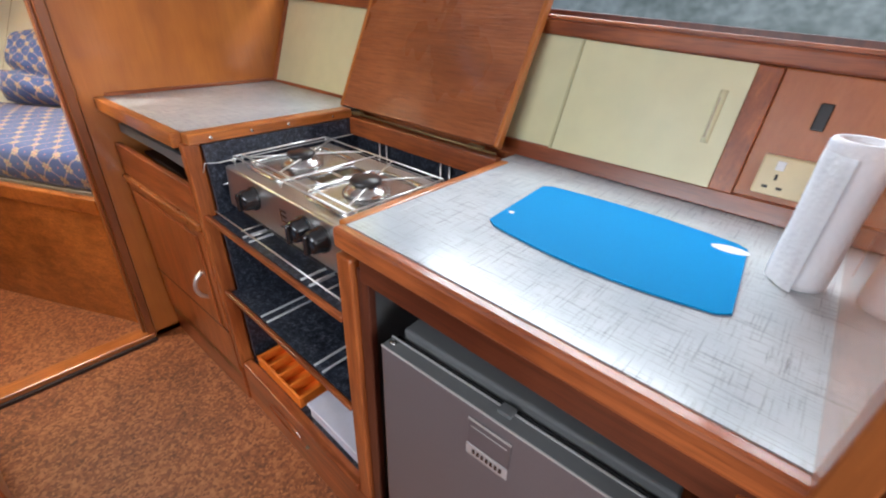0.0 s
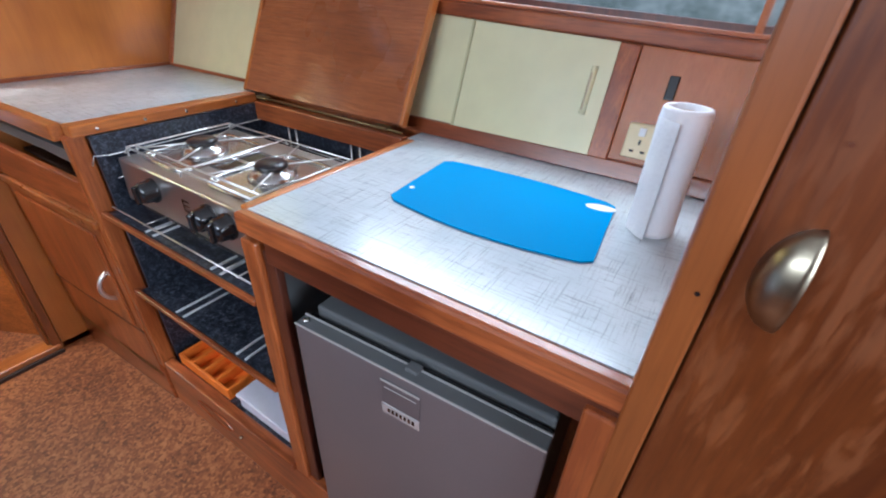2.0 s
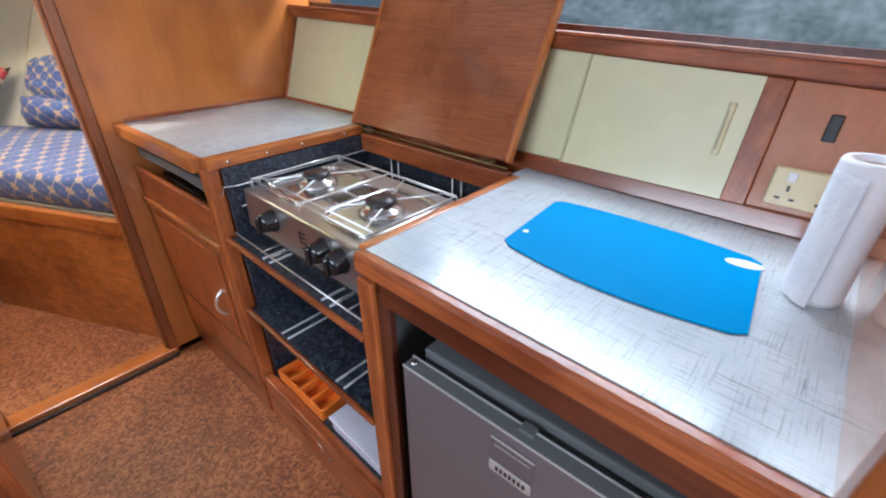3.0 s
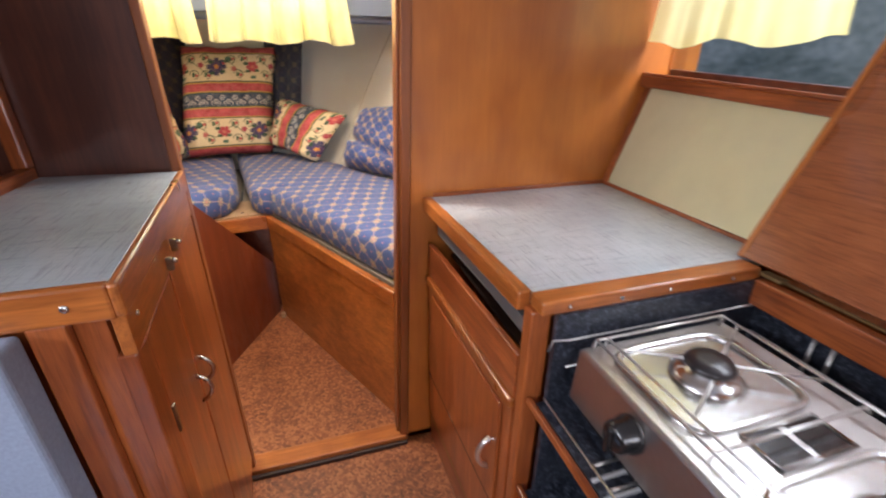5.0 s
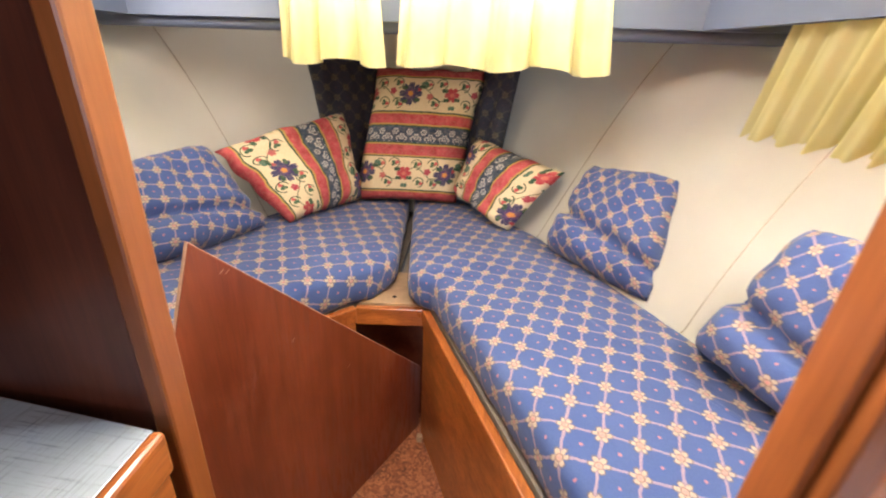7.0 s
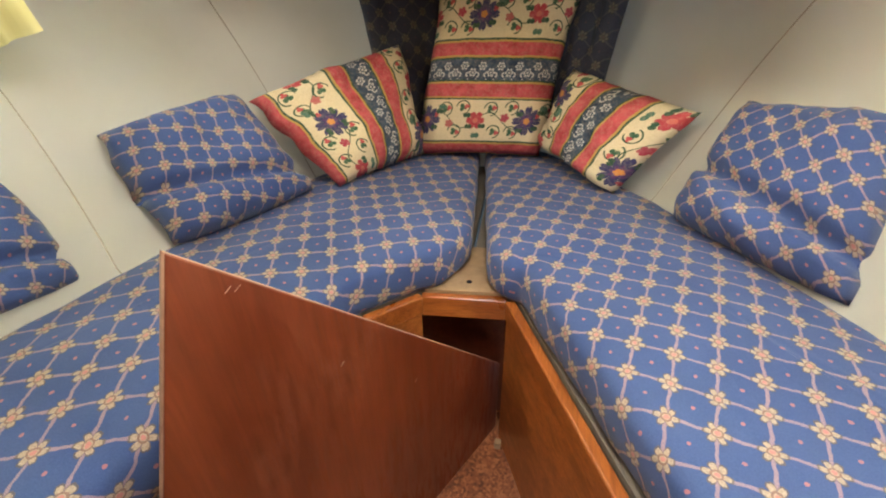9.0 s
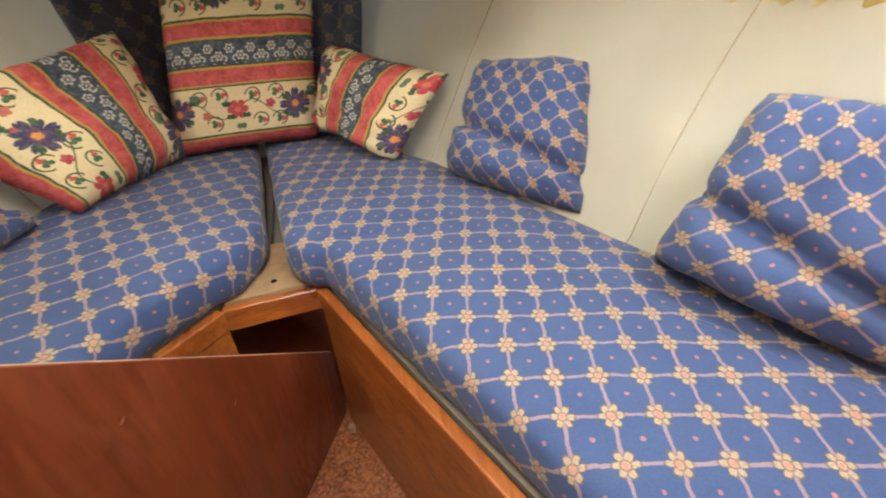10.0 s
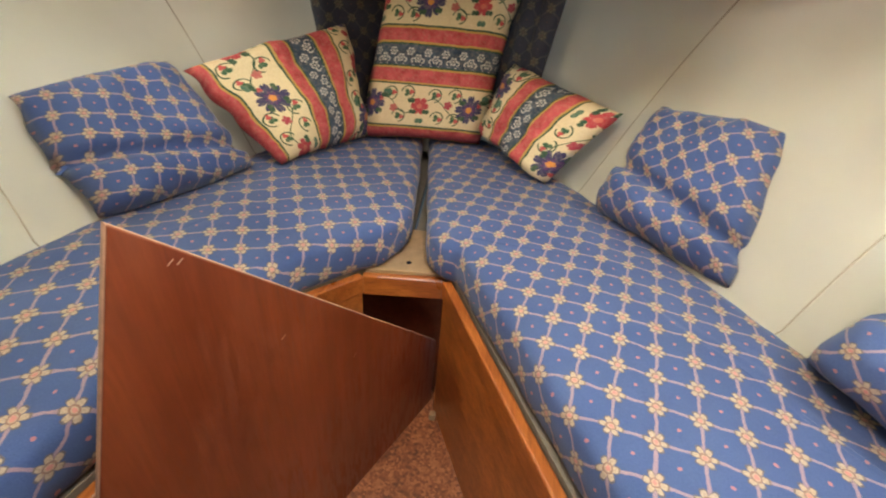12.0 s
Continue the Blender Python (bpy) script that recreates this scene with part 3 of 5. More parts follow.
for y in (0.60, 0.98, 1.28):
    part("clip", lathe([(0.008, 0), (0.008, 0.004), (0.003, 0.006)], (1.158, y, 1.345), (-1, 0, 0), 12), BADGE, win, "small bright clip", True)

# port side, with an assumed window opening for the added port lamp
setting("wall_port", box(-1.45, -1.40, -1.55, BH, 0.0, 1.30, 0), DARK_WOOD, "dark varnished port side", "wall")
for y0, y1, z0, z1 in ((-1.55, -0.10, 1.30, 1.9), (1.18, BH, 1.30, 1.9), (-0.10, 1.18, 1.30, 1.33), (-0.10, 1.18, 1.67, 1.9)):
    setting("wall_coachroof_port", box(-1.40, -1.35, y0, y1, z0, z1, 0), PAINT, "white painted coachroof side", "wall")
# aft end, unseen, with an assumed companionway opening for the aft lamp
for x0, x1, z0, z1 in ((-1.45, -0.28, 0.0, 1.9), (0.58, 1.25, 0.0, 1.9), (-0.28, 0.58, 0.0, 0.75), (-0.28, 0.58, 1.75, 1.9)):
    setting("wall_aft", box(x0, x1, -1.55, -1.50, z0, z1, 0), MAHOGANY, "varnished aft bulkhead", "wall")
setting("ceiling", box(-1.45, 1.25, -1.55, BH + 0.03, 1.9, 1.94, 0), PAINT, "white painted deckhead", "ceiling")

# bulkhead with the doorway
DX0, DX1 = -0.155, 0.335


def leaning(x0, x1, y0, y1, z0, z1, bevel=0.003, right=True):
    """An upright of the doorway's starboard side, which leans outboard towards the deckhead."""
    f = lambda z: 0.034 * (z - 0.40)
    g = f if right else (lambda z: 0.0)
    return hexa(bmesh.new(), [(x0 + f(z0), y0, z0), (x1 + g(z0), y0, z0), (x1 + g(z0), y1, z0), (x0 + f(z0), y1, z0),
                              (x0 + f(z1), y0, z1), (x1 + g(z1), y0, z1), (x1 + g(z1), y1, z1), (x0 + f(z1), y1, z1)], bevel)


setting("bulkhead_starboard", leaning(DX1 + 0.021, 1.25, BH, BH + 0.022, 0.0, 1.9, 0, False), GOLDEN, "glossy golden varnished plywood bulkhead", "bulkhead")
setting("bulkhead_port", box(-1.45, DX0 - 0.0242, BH, BH + 0.022, 0.0, 1.9, 0), DARK_WOOD, "dark varnished plywood bulkhead", "bulkhead")
post = setting("door_post_starboard", leaning(DX1 - 0.008, DX1 + 0.019, BH - 0.008, BH + 0.030, 0.0, 1.9, 0.004), POST_WOOD, "golden-brown door post edge", "post")
part("door_stop", leaning(DX1 - 0.017, DX1 - 0.0085, BH + 0.006, BH + 0.05, 0.031, 1.9, 0.003), POST_WOOD, post, "golden-brown stop")
# dark strip that paints the shadow line between post and bulkhead
part("shadow_gap", leaning(DX1 + 0.0192, DX1 + 0.0208, BH + 0.002, BH + 0.02, 0.0, 1.9, 0), DARK_VOID, post)
# unseen board, set low to keep the fore-cabin lamps out of the galley
setting("door_header", box(DX0 - 0.03, DX1 + 0.03, BH + 0.0235, BH + 0.043, 1.45, 1.859, 0), GOLDEN, "unseen golden board over the doorway that blocks fore-cabin light", "bulkhead")
post = setting("door_post_port", box(DX0 - 0.024, DX0 - 0.005, BH - 0.003, BH + 0.024, 0.0, 1.9, 0.003), POST_WOOD, "light mahogany door post edge", "post")

# ---- fore cabin sides ----
HALF = [(1.70, 1.005), (2.06, 0.925), (2.53, 0.795), (3.13, 0.57), (3.40, 0.42), (3.60, 0.27), (3.74, 0.12), (4.1, 0.02)]


def axis_x(y):
    return -0.19 - 0.17 * (y - 2.55)


def half(y):
    """The half breadth at the cushions' height, a smooth curve through HALF."""
    n = len(HALF)
    i = max(0, min(n - 2, sum(1 for a, h in HALF[1:] if y > a)))
    (a, ha), (b, hb) = HALF[i], HALF[i + 1]
    slope = lambda j: (HALF[min(n - 1, j + 1)][1] - HALF[max(0, j - 1)][1]) / (HALF[min(n - 1, j + 1)][0] - HALF[max(0, j - 1)][0])
    f, w = (y - a) / (b - a), b - a
    return (2 * f ** 3 - 3 * f ** 2 + 1) * ha + (f ** 3 - 2 * f ** 2 + f) * w * slope(i) + (-2 * f ** 3 + 3 * f ** 2) * hb + (f ** 3 - f ** 2) * w * slope(i + 1)


def flare(y):
    return 0.45 + 0.24 * (min(y, 2.95) - 1.8) - 0.45 * max(0.0, y - 2.95)


def hull(y, z, side):
    """The inside of the lining at a station y and height z."""
    dz = z - 0.69
    return Vector((axis_x(y) + side * (half(y) + flare(y) * (dz - (0.16 + 0.7 * max(0.0, y - 2.85)) * max(0, dz) ** 2)), y, z))


def seam_y(y, z):
    """The station of a seam that stands at y on the cushions, at height z: seams bow forward on their way up."""
    dz = max(0.0, z - 0.69)
    f = max(0.0, min(1.0, (y - 2.53) / 0.6))
    k = min(1.0, (y - 1.79) / 0.6) if y < 3.14 else max(0.0, 1 - (y - 3.14) / 0.57)
    return min(3.71, y + k * ((0.30 - 0.08 * f) * dz - (0.26 + 0.07 * f) * dz * dz))


def lining_panel(side, y0, y1):
    """One panel of the stretched lining between two seams."""
    bm = bmesh.new()
    ny, nz = 14, 18
    grid = []
    for i in range(ny + 1):
        f = i / ny
        y = y0 + (y1 - y0) * f
        row = []
        for j in range(nz + 1):
            z = 0.40 + (1.04 + 0.24 * max(0, y - 2.62)) * j / nz
            p = hull(seam_y(y, z), z, side)
            p.x -= side * 0.003 * noise.noise((y * 2.2, z * 2.2, side))
            row.append(bm.verts.new(p))
        grid.append(row)
    for i in range(ny):
        for j in range(nz):
            bm.faces.new((grid[i][j], grid[i + 1][j], grid[i + 1][j + 1], grid[i][j + 1]))
    bmesh.ops.solidify(bm, geom=bm.faces[:], thickness=0.02)
    bmesh.ops.split_edges(bm, edges=[e for e in bm.edges if len(e.link_faces) == 2 and e.calc_face_angle(0.0) > 0.8])
    return bm


def seam_rib(side, y):
    pts = [hull(seam_y(y, 0.45 + 0.06 * i), 0.45 + 0.06 * i, side) + Vector((side * 0.001, 0, 0)) for i in range(17)]
    return rod(pts, 0.0017 if y < 2.8 else 0.0022, sides=8)


for side, word, seams in ((1, "starboard", (1.793, 2.53, 3.14, 3.71)), (-1, "port", (1.793, 2.435, 3.11, 3.71))):
    w = thing("wall_fore_cabin_" + word, (axis_x(2.5) + side * 0.8, 2.5, 0.4), "cream leathercloth-lined hull side with seams", "wall", kind="structure")
    for a, b in zip(seams, seams[1:]):
        part("lining_panel", lining_panel(side, a, b), LINING, w, "", True)
    for y in seams[1:-1]:
        part("piping", seam_rib(side, y), SEAM, w, "", True)
stem = bmesh.new()
rows = [[hull(3.715, 0.40 + 0.064 * i, s) + Vector((s * 0.05, -0.012, 0)) for s in (-1, 1)] for i in range(21)]
vs = [[[stem.verts.new((p.x, p.y + d, p.z)) for p in r] for r in rows] for d in (0.0, 0.03)]
for d in (0, 1):
    for a, b in zip(vs[d], vs[d][1:]):
        stem.faces.new((a[0], a[1], b[1], b[0]))
for a, b in zip(range(20), range(1, 21)):
    for s in (0, 1):
        stem.faces.new((vs[0][a][s], vs[0][b][s], vs[1][b][s], vs[1][a][s]))
setting("wall_stem", stem, LINING, "cream lining at the stem", "wall")
# foredeck soffit, coachroof front and sides, deckhead of the fore cabin
FRONT = 2.84
ys = [FRONT + 0.031 + (3.709 - FRONT) * i / 6 for i in range(7)]
soffit = bmesh.new()
rise = lambda y: 1.42 + 0.20 * (y - FRONT)
sv = [[[soffit.verts.new((hull(min(y, 3.715), 1.42 + 0.9 * (rise(y) - 1.42), sd).x + sd * 0.09, y, rise(y) + d)) for sd in (-1, 1)] for y in ys] for d in (0.0, 0.04)]
for p, q in zip(range(6), range(1, 7)):
    soffit.faces.new((sv[0][p][0], sv[0][p][1], sv[0][q][1], sv[0][q][0])), soffit.faces.new((sv[1][p][0], sv[1][q][0], sv[1][q][1], sv[1][p][1]))
    for e in (0, 1):
        soffit.faces.new((sv[0][p][e], sv[0][q][e], sv[1][q][e], sv[1][p][e]))
for p in (0, 6):
    soffit.faces.new((sv[0][p][0], sv[0][p][1], sv[1][p][1], sv[1][p][0]))
setting("ceiling_foredeck", soffit, LINING, "cream lined underside of the foredeck", "ceiling")
# added bar, no real deck beam: keeps window light off the bow
setting("beam", box(hull(FRONT + 0.06, 1.36, -1).x, hull(FRONT + 0.06, 1.36, 1).x, FRONT + 0.031, FRONT + 0.095, 1.372, 1.419, 0.02, None, 6), SHADED_PAINT, "added rounded bar that shades the bow, in shade-darkened blue-grey", "beam")
for side, word in ((1, "starboard"), (-1, "port")):
    xs = [axis_x(y) + side * (half(y) + 0.14) for y in (1.79, FRONT)]
    a, b = (xs[0], 1.79), (xs[1], FRONT)
    pts = [Vector(a).lerp(Vector(b), f) for f in (0.0, 0.22, 0.63, 1.0)]
    t = -0.03 * side
    for i, (z0, z1) in ((0, (1.40, 1.86)), (2, (1.40, 1.86))):
        # shade on these panels comes from the darkened paint colour
        setting("wall_coachroof_fore_" + word, slab(pts[i], pts[i + 1], z0, z1, t, 0), SHADED_PAINT, "coachroof side with its shade painted in as dark blue-grey", "wall")
    setting("wall_coachroof_fore_" + word, slab(pts[1], pts[2], 1.40, 1.50, t, 0), SHADED_PAINT, "coachroof side with its shade painted in as dark blue-grey", "wall")
    setting("wall_coachroof_fore_" + word, slab(pts[1], pts[2], 1.74, 1.86, t, 0), SHADED_PAINT, "coachroof side with its shade painted in as dark blue-grey", "wall")
    setting("ceiling_side_deck_" + word, prism([(a[0] + side * 0.012, 1.79), (b[0] + side * 0.012, FRONT), (hull(FRONT, 1.44, side).x + side * 0.02, FRONT), (hull(1.79, 1.44, side).x + side * 0.02, 1.79)][::side], 1.44, 1.47), LINING, "cream lined underside of the side deck", "ceiling")
    g = setting("window_fore_" + word, slab(pts[1], pts[2], 1.50, 1.74, t * 0.2, 0), GLASS, "fore-cabin side window", "window")
    g.visible_shadow = False
for x0, x1, z0, z1 in ((-1.15, -0.55, 1.40, 1.86), (0.345, 0.80, 1.40, 1.86), (-0.55, 0.345, 1.40, 1.50), (-0.55, 0.345, 1.74, 1.86), (-0.27, -0.22, 1.50, 1.74)):
    setting("wall_coachroof_front", box(x0, x1, FRONT, FRONT + 0.03, z0, z1, 0), SHADED_PAINT, "coachroof front with its shade painted in as dark blue-grey", "wall")
for x0, x1 in ((-0.55, -0.27), (-0.22, 0.345)):
    g = setting("window_front", box(x0, x1, FRONT + 0.012, FRONT + 0.017, 1.50, 1.74, 0), GLASS, "fore-cabin front window", "window")
    g.visible_shadow = False
# the gap left here is an assumed hatch for the overhead fill lamp
for x0, x1, y0, y1 in ((-1.2, -0.3, 1.79, 2.87), (0.2, 1.0, 1.79, 2.87), (-0.3, 0.2, 2.26, 2.87)):
    setting("ceiling_fore_cabin", box(x0, x1, y0, y1, 1.86, 1.9, 0), PAINT, "white painted deckhead with an assumed opening for the overhead lamp", "ceiling")

# ---- outside ----
setting("water", box(-60, 60, -60, 60, -0.62, -0.6, 0), WATER, "dull green river water", "water")
bank = bmesh.new()
ring = [(30 * math.cos(i * math.tau / 64), 30 * math.sin(i * math.tau / 64), 11.5 + 3.2 * noise.noise((i * 0.5, 0, 0))) for i in range(64)]
lo = [bank.verts.new((x, y, -0.7)) for x, y, z in ring]
hi = [bank.verts.new((x, y, z)) for x, y, z in ring]
for i in range(64):
    bank.faces.new((lo[i], lo[(i + 1) % 64], hi[(i + 1) % 64], hi[i]))
setting("backdrop", bank, HEDGE, "far bank of trees with pale haze mixed into its colours", "trees")

# ---- galley, starboard ----
WT = 0.86
# worktop with the cut-out side wall panels
ledge = setting("ledge", sheered(1.055, 1.149, 0.028, BH - 0.001, 1.083, 1.113, 0.005), MAHOGANY_Y, "varnished mahogany window ledge rail", "ledge")
part("lip", sheered(1.059, 1.071, 0.028, BH - 0.001, 1.1135, 1.121, 0.002), MAHOGANY_Y, ledge)
cup = thing("side_cupboard", (1.0, 0.9, 0.87), "low wall cupboard with cream sliding panels in mahogany framing", "cupboard", kind="structure")
part("bottom_rail", sloped(0.028, BH - 0.001, 0.862, 0.893, 0.001, 0.014), MAHOGANY_Y, cup)
part("stile", sloped(0.205, 0.243, 0.893, 1.082, 0.001, 0.016, 0.002, SHEER), MAHOGANY, cup)
part("stile", sloped(BH - 0.024, BH - 0.001, 0.893, 1.082, 0.001, 0.016, 0.002, SHEER), MAHOGANY, cup)
part("plain_panel", sloped(0.028, 0.205, 0.893, 1.082, 0.001, 0.007, 0.002, SHEER), PINK_PLY, cup, "pinkish varnished plywood panel")
pan = part("sliding_panel", sloped(0.243, 0.560, 0.893, 1.082, 0.009, 0.0145, 0.001, SHEER), CREAM_PANEL, cup, "glossy cream sliding panel")
pull = part("finger_pull", rod([(wall_x(z) - 0.0130, 0.277, z) for z in (0.962, 0.980, 1.030, 1.048)], 0.007), CREAM_PANEL, pan, "", True)
part("pull_slot", rod([(wall_x(z) - 0.0200, 0.279, z) for z in (0.972, 1.038)], 0.0016), SEAM, pull)
part("panel_lip", sloped(0.5605, 0.5665, 0.893, 1.082, 0.006, 0.0165, 0.001, SHEER), PANEL_EDGE, pan, "pale worn panel edge")
part("sliding_panel", sloped(0.545, 1.16, 0.893, 1.082, 0.0015, 0.0055, 0.001, SHEER), CREAM_PANEL, cup, "glossy cream sliding panel")
part("sliding_panel", sloped(1.10, BH - 0.024, 0.893, 1.082, 0.006, 0.011, 0.001, SHEER), CREAM_PANEL, cup, "glossy cream sliding panel")

worktop = thing("worktop", (0.7, 0.33, 0.82), "pale linen-pattern laminate worktop with a mahogany front edge", "worktop")
part("surface", box(0.470, 0.992, 0.028, 0.600, 0.835, WT, 0.001), LAMINATE, worktop)
part("surface_back", box(0.917, 0.992, 0.600, 0.648, 0.835, WT - 0.0005, 0.001), LAMINATE, worktop)
part("surface_side", box(0.470, 0.917, 0.600, 0.622, 0.835, WT - 0.0005, 0.001), LAMINATE, worktop)
part("front_edge", box(0.447, 0.4695, 0.028, 0.628, 0.826, WT + 0.002, 0.006), MAHOGANY_Y, worktop, "rounded mahogany edging")
part("apron", box(0.455, 0.472, 0.028, 0.575, 0.782, 0.8255, 0.002), DARK_RED, worktop, "dark mahogany apron")
part("bay_edge", box(0.4700, 0.917, 0.6225, 0.642, 0.815, WT + 0.001, 0.004), GOLDEN_X, worktop, "golden edging strip beside the cooker")

carcass = thing("galley_carcass", (0.7, 0.6, 0.0), "mahogany galley base with an open cooker bay", "cabinet")
part("post", box(0.449, 0.485, 0.590, 0.628, 0.165, 0.8145, 0.004), MAHOGANY, carcass)
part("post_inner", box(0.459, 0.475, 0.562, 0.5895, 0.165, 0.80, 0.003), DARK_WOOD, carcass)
part("post", box(0.440, 0.478, 1.194, 1.222, 0.165, 0.862, 0.004), MAHOGANY, carcass)
part("post", box(0.445, 0.480, 0.028, 0.066, 0.0, 0.8145, 0.003), MAHOGANY, carcass)
plinth = part("plinth", box(0.450, 0.475, 0.067, 1.222, 0.0, 0.165, 0.003), MAHOGANY_Y, carcass)
part("bay_sill", box(0.441, 0.470, 0.6285, 1.1855, 0.166, 0.192, 0.003), MAHOGANY_Y, carcass)
oval = [(0.4495, 0.985 + 0.085 * math.cos(a), 0.095 + 0.022 * math.sin(a)) for a in [i * math.tau / 28 for i in range(28)]]
part("oval_inlay", rod(oval, 0.003, None, 6, True), MAHOGANY_Y, plinth)
part("catch", lathe([(0.006, 0), (0.005, 0.006), (0.002, 0.008)], (0.4495, 0.86, 0.10), (-1, 0, 0), 12), PEWTER, plinth, "", True)
part("side_lining", box(0.478, 0.93, 1.176, 1.1855, 0.17, 0.86, 0), GRANITE, carcass, "granite-pattern vinyl")
part("side_lining", box(0.486, 0.93, 0.6285, 0.637, 0.17, 0.814, 0), GRANITE, carcass, "granite-pattern vinyl")
part("back_lining", box(0.918, 0.93, 0.6375, 1.1755, 0.17, 0.84, 0), GRANITE, carcass, "granite-pattern vinyl")
part("back_rail", box(0.892, 0.917, 0.6435, 1.1755, 0.815, 0.866, 0.003), MAHOGANY_Y, carcass)
part("hinge_strip", rod([(0.915, 0.66, 0.8695), (0.915, 1.20, 0.8735)], 0.003, None, 8), STRIP_BRASS, carcass, "brass piano hinge", True)
part("bay_floor", box(0.470, 0.93, 0.6375, 1.1755, 0.165, 0.186, 0), GRANITE, carcass)
for z in (0.672, 0.443):
    sh = part("shelf", box(0.458, 0.917, 0.6375, 1.1755, z, z + 0.012, 0), GRANITE, carcass, "granite-pattern shelf")
    part("shelf_lip", box(0.446, 0.4575, 0.6285, 1.1935, z - 0.001, z + 0.0125, 0.003), MAHOGANY_Y, sh)
    for k, (ya, yb) in enumerate(((1.015, 0.985), (0.775, 0.745))):
        for y in (ya, yb):
            part("steel_strip", box(0.460, 0.915, y - 0.0025, y + 0.0025, z + 0.0125, z + 0.0165, 0.0005), WIRE_WHITE, sh)
part("divider", box(0.486, 0.94, 0.590, 0.628, 0.165, 0.8145, 0), FRIDGE_GREY, carcass)
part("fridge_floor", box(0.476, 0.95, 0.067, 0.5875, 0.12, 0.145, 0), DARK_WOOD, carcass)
part("back_panel", box(0.95, 0.965, 0.028, BH - 0.003, 0.0, 0.834, 0), LOCKER_GREY, carcass)

# wire basket rim round the cooker
rack = thing("pan_rack", (0.69, 0.9, 0.69), "chrome wire fiddle rail round the cooker bay", "rack")
rim = [(0.500, 1.168, 0.815), (0.895, 1.168, 0.815), (0.905, 1.158, 0.815), (0.905, 0.655, 0.812)]
part("rail", rod(rim, 0.0015, None, 6), WIRE, rack, "", True)
part("rail", rod([(x, y, z - 0.055) for x, y, z in rim], 0.0018, None, 6), WIRE, rack, "", True)
for y in (1.06, 1.03, 0.82, 0.79):
    part("upright", rod([(0.907, y, 0.69), (0.907, y, 0.815)], 0.0026, None, 6), WIRE, rack, "", True)
part("rail", rod([(0.500, 1.168, 0.815), (0.470, 1.168, 0.82), (0.462, 1.168, 0.80)], 0.0015, None, 6), WIRE, rack, "", True)
part("rail", rod([(0.468, 0.65, 0.697), (0.468, 1.17, 0.697)], 0.0020, None, 6), WIRE, rack, "", True)
for y in (0.70, 0.74, 0.99, 1.03):
    part("cross_bar", rod([(0.466, y, 0.695), (0.52, y, 0.695)], 0.0018, None, 6), WIRE, rack, "", True)


def hob():
    """Two-burner stainless gas hob with knobs and a wire pan grid."""
    t = thing("gas_hob", (0.64, 0.905, 0.69), "stainless steel two-burner gas hob with black knobs", "hob")
    y0, y1, xf, xb, zt = 0.672, 1.138, 0.492, 0.785, 0.828
    bm = bmesh.new()
    hexa(bm, [(xf - 0.006, y0, 0.728), (xb, y0, 0.728), (xb, y1, 0.728), (xf - 0.006, y1, 0.728), (xf, y0, zt), (xb, y0, zt), (xb, y1, zt), (xf, y1, zt)], 0.006, 3)
    body = part("body", bm, STEEL_SATIN, t, "brushed stainless casing")
    part("foot_frame", box(xf + 0.012, xb, y0 + 0.02, y1 - 0.02, 0.7005, 0.7275, 0.002), BLACK_ENAMEL, t)
    for yc, name in ((0.780, "right"), (1.024, "left")):
        rimp = []
        hx, hy, cx = 0.105, 0.084, 0.630
        for i in range(40):
            a = i * math.tau / 40
            c, s = math.cos(a), math.sin(a)
            rimp.append((cx + hx * math.copysign(abs(c) ** 0.35, c), yc + hy * math.copysign(abs(s) ** 0.35, s), zt + 0.002))
        w = part("burner_well", rod(rimp, 0.006, None, 8, True), STEEL, t, "pressed steel rim", True)
        bm = bmesh.new()
        prism([(x + (cx - x) * 0.05, y + (yc - y) * 0.05) for x, y, z in rimp], zt + 0.0004, zt + 0.0012, 0, bm)
        part("well_floor", bm, STEEL, w)
        b = part("burner", lathe([(0.050, 0), (0.050, 0.004), (0.040, 0.012), (0.030, 0.014), (0.030, 0.022), (0.001, 0.022)], (cx, yc, zt + 0.0014)), STEEL, t, "polished burner ring", True)
        part("burner_cap", lathe([(0.033, 0), (0.034, 0.004), (0.030, 0.009), (0.012, 0.011), (0.001, 0.011)], (cx, yc, zt + 0.0236)), BLACK_ENAMEL, b, "black enamel cap", True)
    slot = part("slot_frame", rod([(0.585, 0.876, zt + 0.002), (0.705, 0.876, zt + 0.002), (0.705, 0.928, zt + 0.002), (0.585, 0.928, zt + 0.002)], 0.0035, None, 6, True), STEEL, t, "", True)
    part("slot", box(0.588, 0.640, 0.880, 0.924, zt + 0.0004, zt + 0.0014, 0), BLACK, slot)
    part("slot", box(0.652, 0.702, 0.880, 0.924, zt + 0.0004, zt + 0.0014, 0), BLACK, slot)
    g = thing("pan_grid", (0.64, 0.905, zt), "chrome wire pan support grid on the hob", "grid")
    z = zt + 0.021
    for x in (0.512, 0.532, 0.765):
        part("wire", rod([(x, y0 + 0.012, zt), (x, y0 + 0.014, z), (x, y1 - 0.014, z), (x, y1 - 0.012, zt)], 0.0021, None, 6), WIRE, g, "", True)
    for y in (y0 + 0.014, 0.905, y1 - 0.014):
        part("wire", rod([(0.506, y, zt + 0.008), (0.512, y, z), (0.765, y, z), (0.772, y, zt + 0.008)], 0.0021, None, 6), WIRE, g, "", True)
